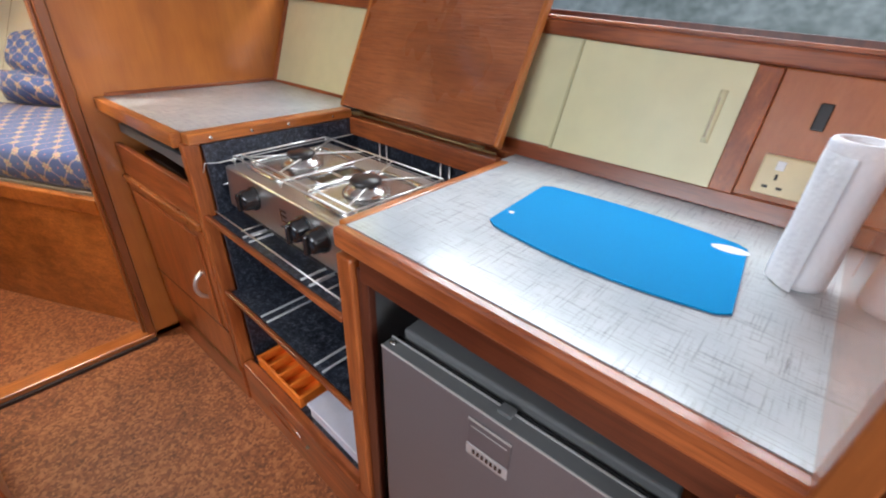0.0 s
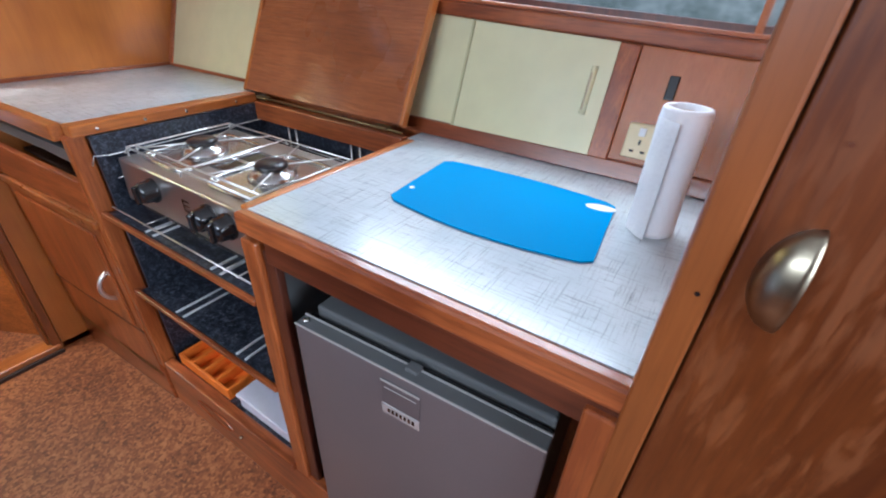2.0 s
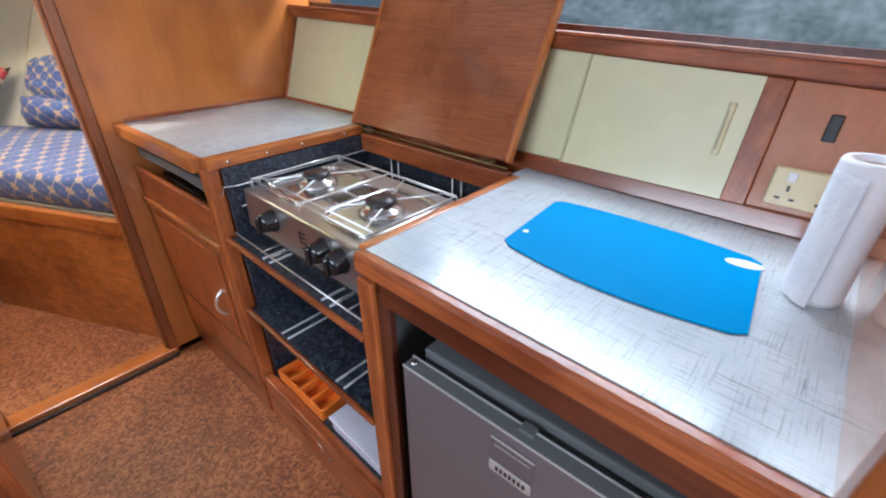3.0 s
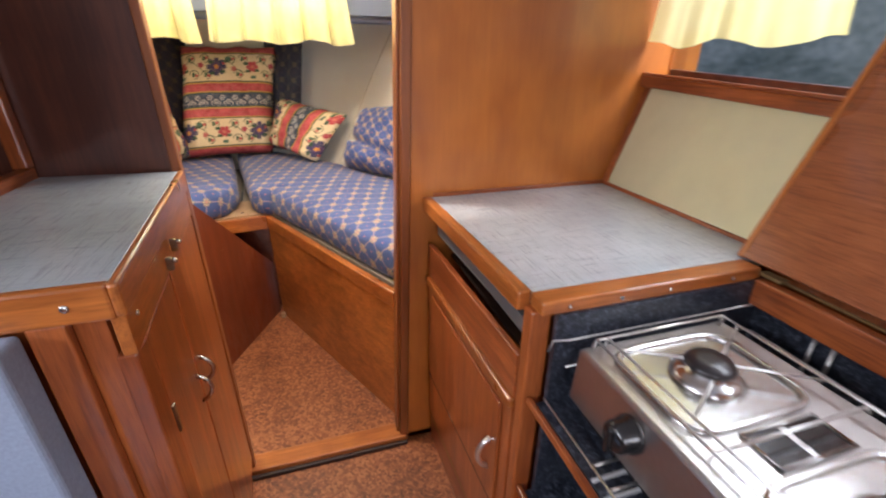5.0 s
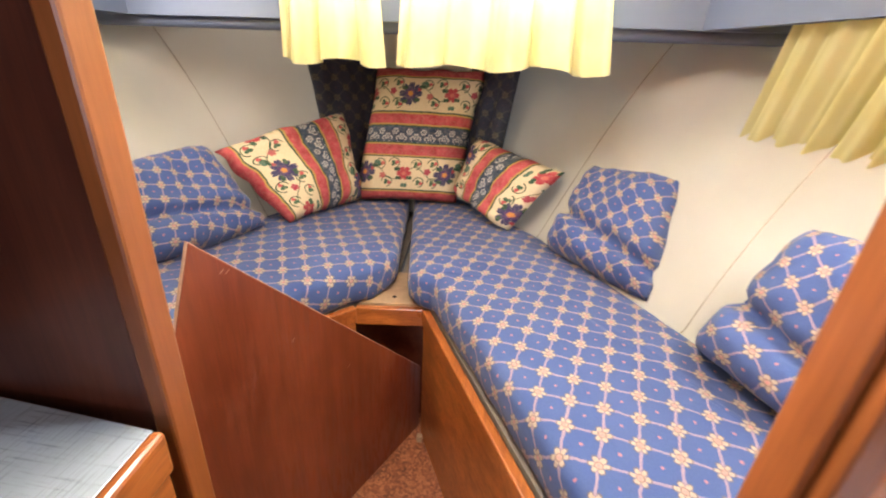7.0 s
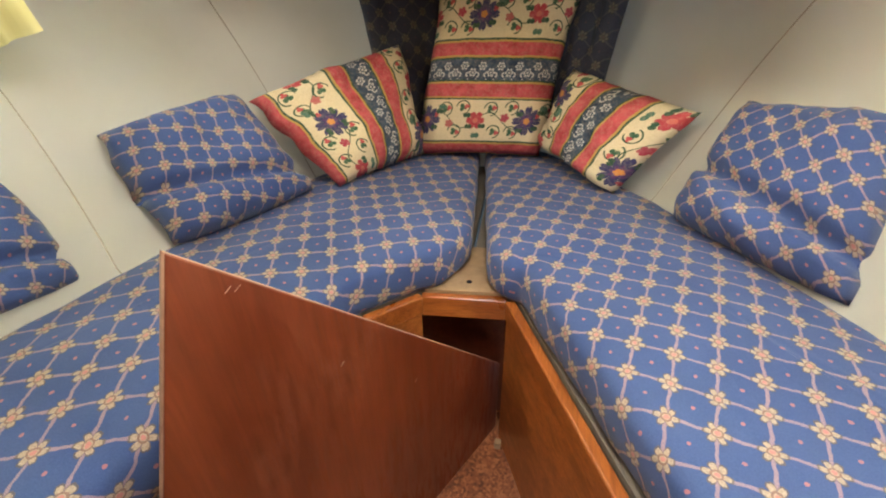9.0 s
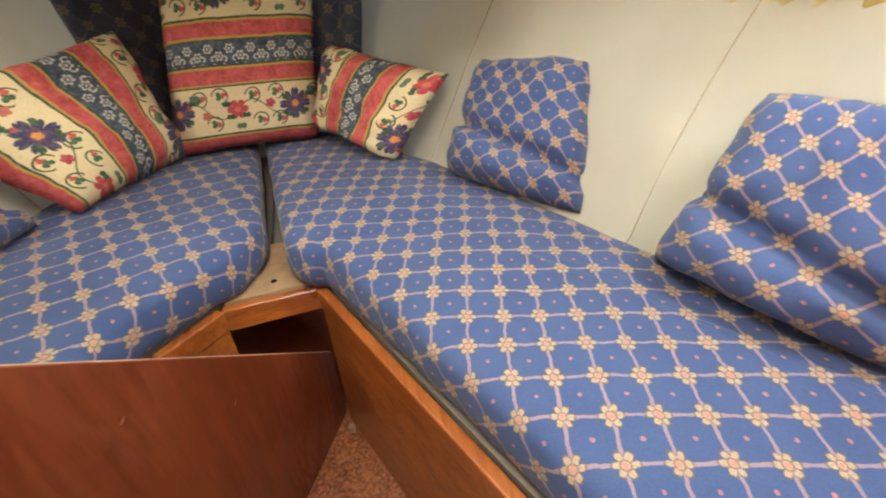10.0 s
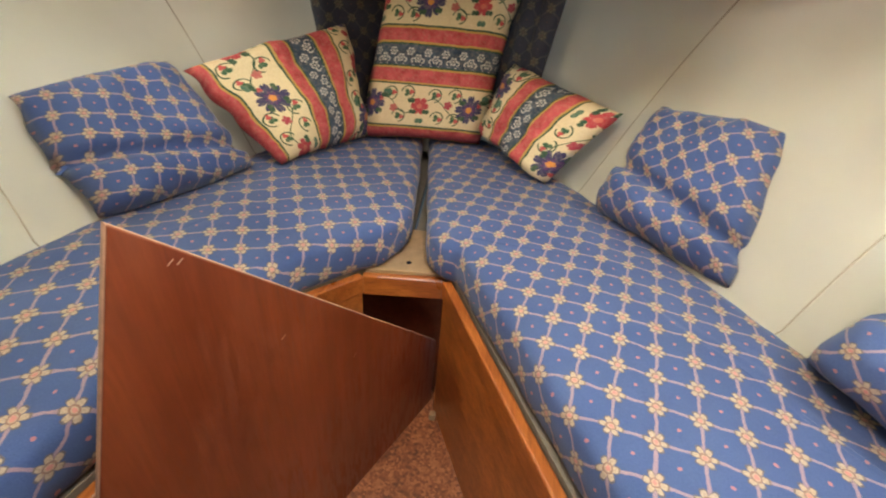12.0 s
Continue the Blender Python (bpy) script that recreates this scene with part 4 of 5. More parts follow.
    for yc in (0.780, 1.024):
        for s in (1, -1):
            part("wire", rod([(0.532, yc + s * 0.07, z), (0.62, yc + s * 0.020, z + 0.001), (0.68, yc - s * 0.02, z + 0.001), (0.765, yc - s * 0.07, z)], 0.0019, None, 6), WIRE, g, "", True)
    for y in (1.000, 0.798, 0.737):
        at = (xf - 0.005, y, 0.787)
        kn = part("knob", lathe([(0.027, -0.004), (0.027, 0.004), (0.0235, 0.008), (0.0225, 0.024), (0.018, 0.030), (0.001, 0.031)], at, (-1, 0, 0.05)), BLACK, t, "glossy black knob", True)
        part("grip", box(xf - 0.044, xf - 0.031, y - 0.005, y + 0.005, 0.766, 0.808, 0.004), BLACK, kn)
    for ob in (t, g):
        ob.location += Vector((0.013, 0.010, -0.015))
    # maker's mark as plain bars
    part("mark", box(xf - 0.0046, xf - 0.0040, 0.884, 0.888, 0.772, 0.800, 0), BLACK, body)
    for zz in (0.774, 0.786, 0.797):
        part("mark", box(xf - 0.0045, xf - 0.0039, 0.864, 0.883, zz - 0.002, zz + 0.002, 0), BLACK, body)
    part("mark", box(xf - 0.0055, xf - 0.0049, 0.858, 0.892, 0.757, 0.760, 0), BLACK, body)
    part("mark", box(xf - 0.0045, xf - 0.0039, 0.806, 0.816, 0.803, 0.806, 0), BLACK, body)


hob()

# hinged cooker lid, open and leaning on the ledge
lid = thing("cooker_lid", (0.915, 0.94, 0.878), "raised varnished mahogany cooker lid leaning on the ledge", "lid")
LD = Vector((0.43, 0, 0.903)).normalized()
LN = Vector((-LD.z, 0, LD.x))


def lid_block(y0, y1, s0, s1, t0, t1, bevel):
    o = Vector((0.918, 0, 0.880))
    q = lambda s, t, y: tuple(o + LD * s + LN * t + Vector((0, y, 0)))
    bm = bmesh.new()
    return hexa(bm, [q(s0, t1, y0), q(s0, t0, y0), q(s0, t0, y1), q(s0, t1, y1), q(s1, t1, y0), q(s1, t0, y0), q(s1, t0, y1), q(s1, t1, y1)], bevel)


part("panel", lid_block(0.662, 1.222, 0.004, 0.458, 0.0, 0.016, 0.002), LID_WOOD, lid, "streaky varnished panel")
part("edging", lid_block(0.650, 0.6615, 0.002, 0.468, -0.003, 0.018, 0.003), GOLDEN, lid)
part("edging", lid_block(1.2225, 1.233, 0.002, 0.468, -0.003, 0.018, 0.003), GOLDEN, lid)
part("edging", lid_block(0.662, 1.222, 0.4585, 0.468, -0.003, 0.018, 0.003), GOLDEN_Y, lid)
for y in (0.72, 1.16):
    part("hinge", box(0.905, 0.925, y - 0.02, y + 0.02, 0.8705, 0.877, 0.001), STRIP_BRASS, lid)

# left-hand counter and its cabinet
fx0, fx1 = 0.440, 0.418
cab = thing("galley_cabinet", (0.7, 1.49, 0.0), "mahogany galley cabinet with a drawer and panelled door", "cabinet")


def front(y):
    return fx0 + (fx1 - fx0) * (y - 1.222) / (BH - 0.014 - 1.222)


def facing(y0, y1, z0, z1, t0, t1, bevel=0.003):
    """A piece on the cabinet's slightly skewed front, from t0 behind it to t1 before it."""
    a, b = front(y0), front(y1)
    return hexa(bmesh.new(), [(a - t1, y0, z0), (a + t0, y0, z0), (b + t0, y1, z0), (b - t1, y1, z0), (a - t1, y0, z1), (a + t0, y0, z1), (b + t0, y1, z1), (b - t1, y1, z1)], bevel)


part("side_panel", box(0.458, 0.93, 1.224, 1.24, 0.0, 0.845, 0), MAHOGANY, cab)
YL = BH - 0.014
drawer = part("drawer_front", facing(1.226, YL - 0.002, 0.652, 0.752, 0.016, 0.0), MAHOGANY_Y, cab)
part("moulding", facing(1.226, YL - 0.002, 0.628, 0.651, 0.016, 0.010, 0.005), GOLDEN_Y, cab)
door = part("door", facing(1.226, YL - 0.002, 0.125, 0.6275, 0.016, 0.0), MAHOGANY, cab)
part("door_panel", facing(1.262, YL - 0.045, 0.30, 0.605, -0.0005, 0.006, 0.004), MAHOGANY, door)
part("door_rail", facing(1.228, YL - 0.006, 0.286, 0.294, -0.0005, 0.003, 0.001), DARK_WOOD, door)
hx = front(1.30)
part("handle", rod(arc((hx - 0.001, 1.30, 0.475), (hx - 0.001, 1.30, 0.385), (-0.030, 0, 0)), 0.0062), WIRE, door, "chrome bow handle", True)
part("kickboard", facing(1.226, YL - 0.002, 0.0, 0.1245, 0.014, -0.004), MAHOGANY_Y, cab)
part("worn_strip", facing(1.24, YL - 0.02, 0.104, 0.118, 0.002, -0.002, 0.001), STRIP_BRASS, cab, "scuffed brass strip")
tray = part("cutlery_tray", box(0.462, 0.90, 1.26, YL - 0.02, 0.775, 0.784, 0.002), FRIDGE_GREY, cab, "grey tray in the slot")
part("tray_lip", facing(1.25, YL - 0.02, 0.785, 0.812, 0.034, -0.022, 0.001), FRIDGE_GREY, tray)
# the slot's inner shade, painted as a near-black sheet
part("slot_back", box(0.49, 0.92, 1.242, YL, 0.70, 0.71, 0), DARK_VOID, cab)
CT = 0.885
counter = thing("counter", (0.7, 1.49, 0.845), "pale linen-pattern laminate counter with golden edging", "worktop")
part("surface", prism([(front(1.222) + 0.014, 1.2225), (0.994, 1.2225), (0.994, BH - 0.002), (front(BH) + 0.014, BH - 0.002)], 0.862, CT, 0.001), LAMINATE, counter)
part("front_edge", facing(1.2225, BH - 0.002, 0.850, CT + 0.002, 0.0135, 0.012, 0.004), GOLDEN_Y, counter, "golden edging")
ed = part("side_edge", box(0.450, 0.908, 1.180, 1.222, 0.8605, CT + 0.001, 0.004), GOLDEN_X, counter, "golden edging with plugged screws")
for x in (0.50, 0.60, 0.70, 0.84):
    screw((x, 1.1795, 0.873), (0, -1, 0), ed, 0.004)
part("back_strip", box(front(BH) + 0.02, 0.99, BH - 0.010, BH - 0.001, CT + 0.0005, CT + 0.011, 0.002), MAHOGANY_X, counter)


def fridge():
    t = thing("fridge", (0.68, 0.3, 0.145), "small silver-grey compressor fridge under the worktop", "fridge")
    y0, y1, x0, z0, z1 = 0.100, 0.534, 0.459, 0.148, 0.688
    part("cabinet_body", box(x0 + 0.041, 0.92, y0 + 0.002, y1 - 0.012, 0.146, 0.702, 0.004), FRIDGE_GREY, t, "dark grey casing")
    d = part("door", box(x0, x0 + 0.026, y0, y1, z0, z1, 0.004), FRIDGE_DOOR, t, "silver-grey door front")
    part("door_edge", box(x0 + 0.0265, x0 + 0.0405, y0 + 0.002, y1 - 0.002, z0, z1 - 0.004, 0.002), BLACK, d, "door liner")
    part("top_trim", box(x0 + 0.002, x0 + 0.0262, y0 + 0.002, y1 - 0.002, z1 + 0.0002, z1 + 0.002, 0.0005), FRIDGE_GREY, d, "grey top of the door")
    part("edge_line", box(x0 - 0.0008, x0 + 0.0015, y0 + 0.001, y1 - 0.001, z1 - 0.001, z1 + 0.0025, 0.0004), FRIDGE_LIGHT, d, "bright edge")
    part("rear_line", box(x0 + 0.0235, x0 + 0.026, y0 + 0.001, y1 - 0.001, z1 + 0.002, z1 + 0.0045, 0.0004), FRIDGE_LIGHT, d, "bright rear edge")
    part("latch", box(x0 + 0.012, x0 + 0.030, 0.300, 0.322, z1 + 0.0022, z1 + 0.009, 0.002), FRIDGE_GREY, d, "latch")
    part("hinge_pin", lathe([(0.006, 0), (0.006, 0.003), (0.001, 0.004)], (x0 + 0.014, y1 - 0.014, z1 + 0.0021), (0, 0, 1), 12), STEEL, d, "", True)
    g = part("grip_panel", box(x0 - 0.0018, x0 - 0.0002, 0.286, 0.356, 0.6145, 0.668, 0.001), FRIDGE_SHADE, d, "darker finger-grip panel")
    part("grip_line", box(x0 - 0.0030, x0 - 0.0019, 0.286, 0.356, 0.664, 0.6685, 0.0003), FRIDGE_LIGHT, g)
    part("grip_line", box(x0 - 0.0026, x0 - 0.0019, 0.292, 0.350, 0.652, 0.6535, 0.0002), FRIDGE_LIGHT, g)
    b = part("badge", box(x0 - 0.0026, x0 - 0.0002, 0.286, 0.356, 0.592, 0.614, 0.001), BADGE, d, "silver name badge")
    for i in range(7):
        part("mark", box(x0 - 0.0034, x0 - 0.0027, 0.344 - i * 0.0075 - 0.0045, 0.344 - i * 0.0075, 0.599, 0.608, 0), BLACK, b)
    part("plinth_strip", box(x0 + 0.002, x0 + 0.04, y0, y1, 0.1455, 0.1478, 0), FRIDGE_LIGHT, t)
    t.rotation_euler = (0, 0, radians(2.6))


fridge()

# things on the worktop
mat_poly = []
C = [Vector(c) for c in ((0.847, 0.490), (0.634, 0.472), (0.636, 0.124), (0.847, 0.144))]
for i, (a, b) in enumerate(zip(C, C[1:] + C[:1])):
    bow = 0.022 if i in (1, 3) else 0.0
    for j in range(9):
        f = 0.045 + 0.91 * j / 8
        p = a.lerp(b, f) + Vector((-1, 0)) * (bow * math.sin(math.pi * f) if i == 1 else 0) + Vector((1, 0)) * (bow * 0.6 * math.sin(math.pi * f) if i == 3 else 0)
        mat_poly.append((p.x, p.y))
cb = thing("chopping_mat", (0.76, 0.32, WT), "bright blue flexible plastic chopping mat", "chopping board")
part("sheet", prism(mat_poly, WT + 0.0008, WT + 0.0035, 0.0006), BLUE_MAT, cb)
part("print", prism([(0.818 + 0.013 * math.cos(a), 0.163 + 0.024 * math.sin(a) - 0.4 * 0.016 * math.cos(a)) for a in [i * math.tau / 20 for i in range(20)]], WT + 0.0036, WT + 0.0040), WHITE_PRINT, cb, "small white printed shape")
part("hang_hole", lathe([(0.005, 0), (0.005, 0.0006)], (0.690, 0.462, WT + 0.0036), (0, 0, 1), 14), WHITE_PRINT, cb)


def paper_roll():
    t = thing("kitchen_roll", (0.795, 0.082, WT), "part-used white kitchen paper roll standing on end", "paper roll")
    R, H, x, y = 0.033, 0.185, 0.795, 0.082
    prof = [(0.018, 0.0), (R, 0.0), (R + 0.001, 0.01), (R - 0.001, 0.08), (R, 0.16), (R - 0.001, H - 0.004), (R - 0.003, H), (0.022, H), (0.0205, H - 0.03)]
    part("paper", lathe(prof, (x, y, WT + 0.001), (0, 0, 1), 48), PAPER, t, "", True)
    part("core", lathe([(0.0202, 0), (0.0202, 0.022)], (x, y, WT + H - 0.028), (0, 0, 1), 24), CARD, t, "brown card tube")
    # loose end of the sheet hanging off the roll
    bm = bmesh.new()
    pts = [(x + (R + 0.002 + 0.010 * max(0, k - 3) / 4) * math.cos(a), y + (R + 0.002 + 0.010 * max(0, k - 3) / 4) * math.sin(a)) for k, a in enumerate([2.0 + 0.16 * k for k in range(8)])]
    lo = [bm.verts.new((px, py, WT + 0.002)) for px, py in pts]
    hi = [bm.verts.new((px, py, WT + H - 0.012)) for px, py in pts]
    for i in range(7):
        bm.faces.new((lo[i], lo[i + 1], hi[i + 1], hi[i]))
    bmesh.ops.solidify(bm, geom=bm.faces[:], thickness=0.001)
    part("loose_sheet", bm, PAPER, t, "", True)


paper_roll()

so = thing("wall_socket", (1.0, 0.14, 0.93), "ivory double power socket on the plywood panel", "socket")
plate = part("plate", sloped(0.070, 0.182, 0.905, 0.965, 0.0075, 0.019, 0.003), SOCKET, so)
for y in (0.155, 0.100):
    for dy, z, w, h in ((0, 0.934, 0.004, 0.009), (-0.010, 0.918, 0.008, 0.004), (0.010, 0.918, 0.008, 0.004)):
        part("pin_hole", sloped(y + dy - w / 2, y + dy + w / 2, z - h / 2, z + h / 2, 0.019, 0.0196, 0), BLACK, plate)
    part("switch", sloped(y - 0.006, y + 0.006, 0.945, 0.959, 0.019, 0.023, 0.001), WHITE_PRINT, plate)
sw = thing("latch_slot", (1.02, 0.13, 1.02), "small black recessed latch in the plywood panel", "latch")
part("slot", sloped(0.124, 0.142, 1.008, 1.048, 0.0072, 0.010, 0.002), BLACK, sw)

# orange tray and white box in the bottom of the bay
tray = thing("silicone_tray", (0.505, 1.06, 0.187), "orange silicone tray with four deep cups", "tray")
bm = bmesh.new()
ty0, ty1, tx0, tx1, tz0, tz1 = 0.915, 1.150, 0.473, 0.565, 0.187, 0.224
box(tx0, tx1, ty0, ty1, tz0, tz0 + 0.004, 0, bm)
for x in (tx0, tx1 - 0.008):
    box(x, x + 0.008, ty0, ty1, tz0 + 0.004, tz1, 0.002, bm)
for i in range(5):
    y = ty0 + (ty1 - ty0 - 0.010) * i / 4
    box(tx0 + 0.008, tx1 - 0.008, y, y + 0.010, tz0 + 0.004, tz1 - 0.001, 0.0015, bm)
part("tray_body", bm, ORANGE, tray)
bx = thing("plastic_box", (0.52, 0.78, 0.187), "white lidded plastic food box", "box")
part("tub", box(0.478, 0.60, 0.66, 0.875, 0.187, 0.225, 0.006), CLEAR_WHITE, bx)
part("lid", box(0.474, 0.604, 0.656, 0.879, 0.2255, 0.236, 0.003), CLEAR_WHITE, bx)

# hanging locker aft of the galley, with its worn door
lk = thing("hanging_locker", (0.7, -0.4, 0.0), "tall mahogany hanging locker with a worn varnished door", "locker")
part("side_panel", box(0.470, 1.149, 0.011, 0.0335, 0.0, 1.899, 0), PINK_PLY, lk, "glossy pinkish ply side")
part("post", box(0.444, 0.4695, 0.007, 0.0345, 0.0, 1.899, 0.003), POST_WOOD, lk)
part("carcass", box(0.475, 1.10, -1.2, 0.0105, 0.0, 1.899, 0), DARK_WOOD, lk)
dr = part("door", box(0.449, 0.468, -0.78, 0.0045, 0.10, 1.80, 0.003), WORN_WOOD, lk, "scuffed streaky varnished door")
part("post", box(0.444, 0.474, -1.2, -0.784, 0.0, 1.899, 0.003), MAHOGANY, lk)
part("kick_rail", box(0.449, 0.474, -0.783, 0.004, 0.0, 0.096, 0.002), MAHOGANY_Y, lk)
part("head_rail", box(0.449, 0.474, -0.783, 0.004, 1.804, 1.899, 0.002), MAHOGANY_Y, lk)
# cup pull, set upright
bm = bmesh.new()
rows = []
for i in range(13):
    a = math.pi * i / 12
    row = []
    for j in range(9):
        b = math.pi / 2 * j / 8
        zz = 0.041 * -math.cos(a)
        rr = math.sin(a)
        row.append(bm.verts.new((0.4488 - 0.021 * rr * math.sin(b) ** 0.8, -0.0335 + 0.026 * rr * math.cos(b), 1.013 + zz)))
    rows.append(row)
for A, B in zip(rows, rows[1:]):
    for j in range(8):
        bm.faces.new((A[j], A[j + 1], B[j + 1], B[j]))
bmesh.ops.remove_doubles(bm, verts=bm.verts[:], dist=0.0004)
bmesh.ops.solidify(bm, geom=bm.faces[:], thickness=0.0015)
part("cup_handle", bm, PEWTER, dr, "aged pewter cup handle", True)
part("screw_hole", lathe([(0.0015, 0), (0.0015, 0.0006)], (0.4488, -0.022, 1.105), (-1, 0, 0), 10), DARK_RED, dr)
part("screw_hole", lathe([(0.002, 0), (0.002, 0.0006)], (0.4438, 0.017, 0.985), (-1, 0, 0), 10), BLACK, lk)

# curtain at the galley window


def curtain(name, a, b, z0, z1, folds, depth, label, seed=0, foot=None, slack=0.0):
    """A gathered curtain between plan points a and b: folds fan out towards the hem, which may lie along another line, foot."""
    t = thing(name, (a[0], a[1], z1), label, "curtain", "yellow curtains")
    a, b = Vector(a), Vector(b)
    d = (b - a).normalized()
    n = Vector((-d.y, d.x))
    L = (b - a).length
    bm = bmesh.new()
    nu, nv = 26 * folds // 2 + 12, 18
    rows = []
    for j in range(nv + 1):
        g = j / nv
        row = []
        for i in range(nu + 1):
            f = i / nu
            ph = f * folds * math.tau + 1.3 * noise.noise((f * 3.1, seed, 0))
            amp = depth * (0.35 + 0.65 * g)
            off = amp * (0.7 * math.sin(ph) + 0.3 * math.sin(2.3 * ph + seed)) * (0.8 + 0.5 * noise.noise((f * 2, g, seed + 5)))
            gather = 0.80 + 0.20 * g
            s = L * (0.5 + (f - 0.5) * gather) + 0.25 * depth * math.cos(ph) * g
            hem = z0 + 0.010 * math.sin(ph * 0.5 + seed) + 0.012 * noise.noise((f * 4, 2, seed)) + slack * (f - 0.5)
            p = a + d * s
            if foot:
                p = p.lerp(Vector(foot[0]).lerp(Vector(foot[1]), s / L), g ** 1.2)
            p = p + n * off
            row.append(bm.verts.new((p.x, p.y, z1 + (hem - z1) * g)))
        rows.append(row)
    for A, B in zip(rows, rows[1:]):
        for i in range(nu):
            bm.faces.new((A[i], A[i + 1], B[i + 1], B[i]))
    part("cloth", bm, CURTAIN, t, "", True)
    part("wire", rod([(a.x, a.y, z1 - 0.004), (b.x, b.y, z1 - 0.004)], 0.002, None, 6), WIRE, t, "", True)


curtain("window_curtain", (1.105, 1.30), (1.06, 1.764), 1.272, 1.66, 4, 0.012, "short yellow cotton curtain at the galley window", 1)

# ---- port side: counter, cabinet, settee end ----
pc = thing("port_counter", (-0.27, 1.47, 0.94), "pale linen-pattern laminate counter with golden fascia", "worktop")
PZ = 1.0
pa, pb = (-0.098, 1.190), (-0.150, BH - 0.020)


def pfront(y, off=0.0):
    f = (y - pa[1]) / (pb[1] - pa[1])
    return pa[0] + (pb[0] - pa[0]) * f + off


part("surface", prism([(pfront(1.206, -0.012), 1.206), (pfront(BH - 0.02, -0.012), BH - 0.02), (-0.425, BH - 0.003), (-0.425, 1.206)], 0.972, PZ, 0.001), LAMINATE, pc)
part("front_edge", slab((pfront(1.19), 1.19), (pfront(BH - 0.02), BH - 0.02), 0.958, PZ + 0.002, 0.012, 0.004), GOLDEN_Y, pc, "golden edging")
ae = part("aft_edge", box(-0.425, pfront(1.19) - 0.012, 1.19, 1.2055, 0.955, PZ + 0.002, 0.004), GOLDEN_X, pc, "golden edging")
for x in (-0.155, -0.33):
    screw((x, 1.1895, 0.978), (0, -1, 0), ae)
cabp = thing("port_cabinet", (-0.28, 1.48, 0.0), "mahogany port cabinet with two doors and chrome bow handles", "cabinet")
fas = part("fascia", slab((pfront(1.2, -0.006), 1.20), (pfront(BH - 0.022, -0.006), BH - 0.022), 0.898, 0.957, 0.016, 0.001), GOLDEN_Y, cabp, "golden fascia rail")
screw((pfront(1.23, -0.0035), 1.23, 0.94), (1, 0, 0), fas, 0.004)
for y, z in ((1.475, 0.932), (1.418, 0.921)):
    pz = part("turn_catch", box(pfront(y, -0.0035), pfront(y, 0.008), y - 0.004, y + 0.004, z - 0.012, z + 0.012, 0.003), PEWTER, fas, "small metal turn catch")
    part("catch_knob", lathe([(0.004, 0), (0.005, 0.003), (0.003, 0.006), (0.001, 0.007)], (pfront(y, 0.008), y, z + 0.006), (1, 0, 0), 14), STEEL, pz, "", True)
for y0, y1, hy in ((1.245, 1.432, 1.410), (1.436, BH - 0.03, 1.462)):
    dr = part("door", slab((pfront(y0, -0.0065), y0), (pfront(y1, -0.0065), y1), 0.10, 0.8975, 0.014, 0.003), MAHOGANY, cabp, "varnished cabinet door")
    hx = pfront(hy, -0.007)
    z = 0.662 if hy < 1.43 else 0.668
    part("handle", rod(arc((hx, hy, z + 0.030), (hx, hy, z - 0.030), (0.022, 0, 0)), 0.0038), STEEL, dr, "chrome bow handle", True)
part("stile", box(pfront(1.22) - 0.030, pfront(1.22) - 0.0065, 1.200, 1.243, 0.0, 0.8975, 0.003), MAHOGANY, cabp)
part("hinge", box(pfront(1.245, -0.006), pfront(1.245, -0.002), 1.2435, 1.252, 0.72, 0.77, 0.0008), PEWTER, cabp)
part("kickboard", slab((pfront(1.245, -0.02), 1.245), (pfront(BH - 0.03, -0.02), BH - 0.03), 0.0, 0.096, 0.014, 0.002), MAHOGANY_Y, cabp)
part("end_panel", box(-0.425, pfront(1.22) - 0.031, 1.212, 1.226, 0.0, 0.954, 0.001), MAHOGANY, cabp)
part("end_stile", box(-0.205, -0.165, 1.197, 1.2115, 0.0, 0.954, 0.003), MAHOGANY, cabp)
rl = thing("port_locker", (-0.45, 1.47, PZ), "open-fronted port locker with near-black painted shade inside and a mahogany frame", "locker", kind="structure")
part("fiddle", box(-0.452, -0.4255, 1.19, BH - 0.003, 0.972, 1.022, 0.004), MAHOGANY_Y, rl)
part("frame_post", box(-0.452, -0.424, BH - 0.030, BH - 0.003, 1.0225, 1.899, 0.004), MAHOGANY, rl)
# near-black faces paint the shade inside the locker
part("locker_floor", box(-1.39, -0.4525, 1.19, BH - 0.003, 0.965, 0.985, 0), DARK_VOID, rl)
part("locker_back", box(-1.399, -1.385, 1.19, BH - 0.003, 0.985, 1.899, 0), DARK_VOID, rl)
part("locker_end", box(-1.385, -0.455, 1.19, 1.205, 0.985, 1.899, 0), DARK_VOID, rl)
st = thing("settee", (-0.7, 0.85, 0.0), "grey-blue upholstered dinette settee end", "settee")
part("seat_base", box(-1.35, -0.24, 0.62, 1.195, 0.0, 0.34, 0.004), MAHOGANY, st)
part("seat_cushion", box(-1.35, -0.24, 0.60, 1.149, 0.341, 0.45, 0.02, None, 3), GREY_BLUE_CLOTH, st)
part("back_cushion", box(-1.35, -0.2065, 1.150, 1.196, 0.451, 0.952, 0.006, None, 3), GREY_BLUE_CLOTH, st)

# ---- fore cabin: berths ----
BZ = 0.556
S0, S1 = (-0.105, 2.700), (0.330, 1.838)       # starboard berth front
berth_s = thing("berth_starboard", (0.4, 2.4, 0.02), "golden plywood vee-berth base with a rounded top rail", "berth")
part("front_panel", slab(S0, S1, 0.022, 0.498, 0.018, 0.002), BERTH_WOOD, berth_s, "golden grained front panel")
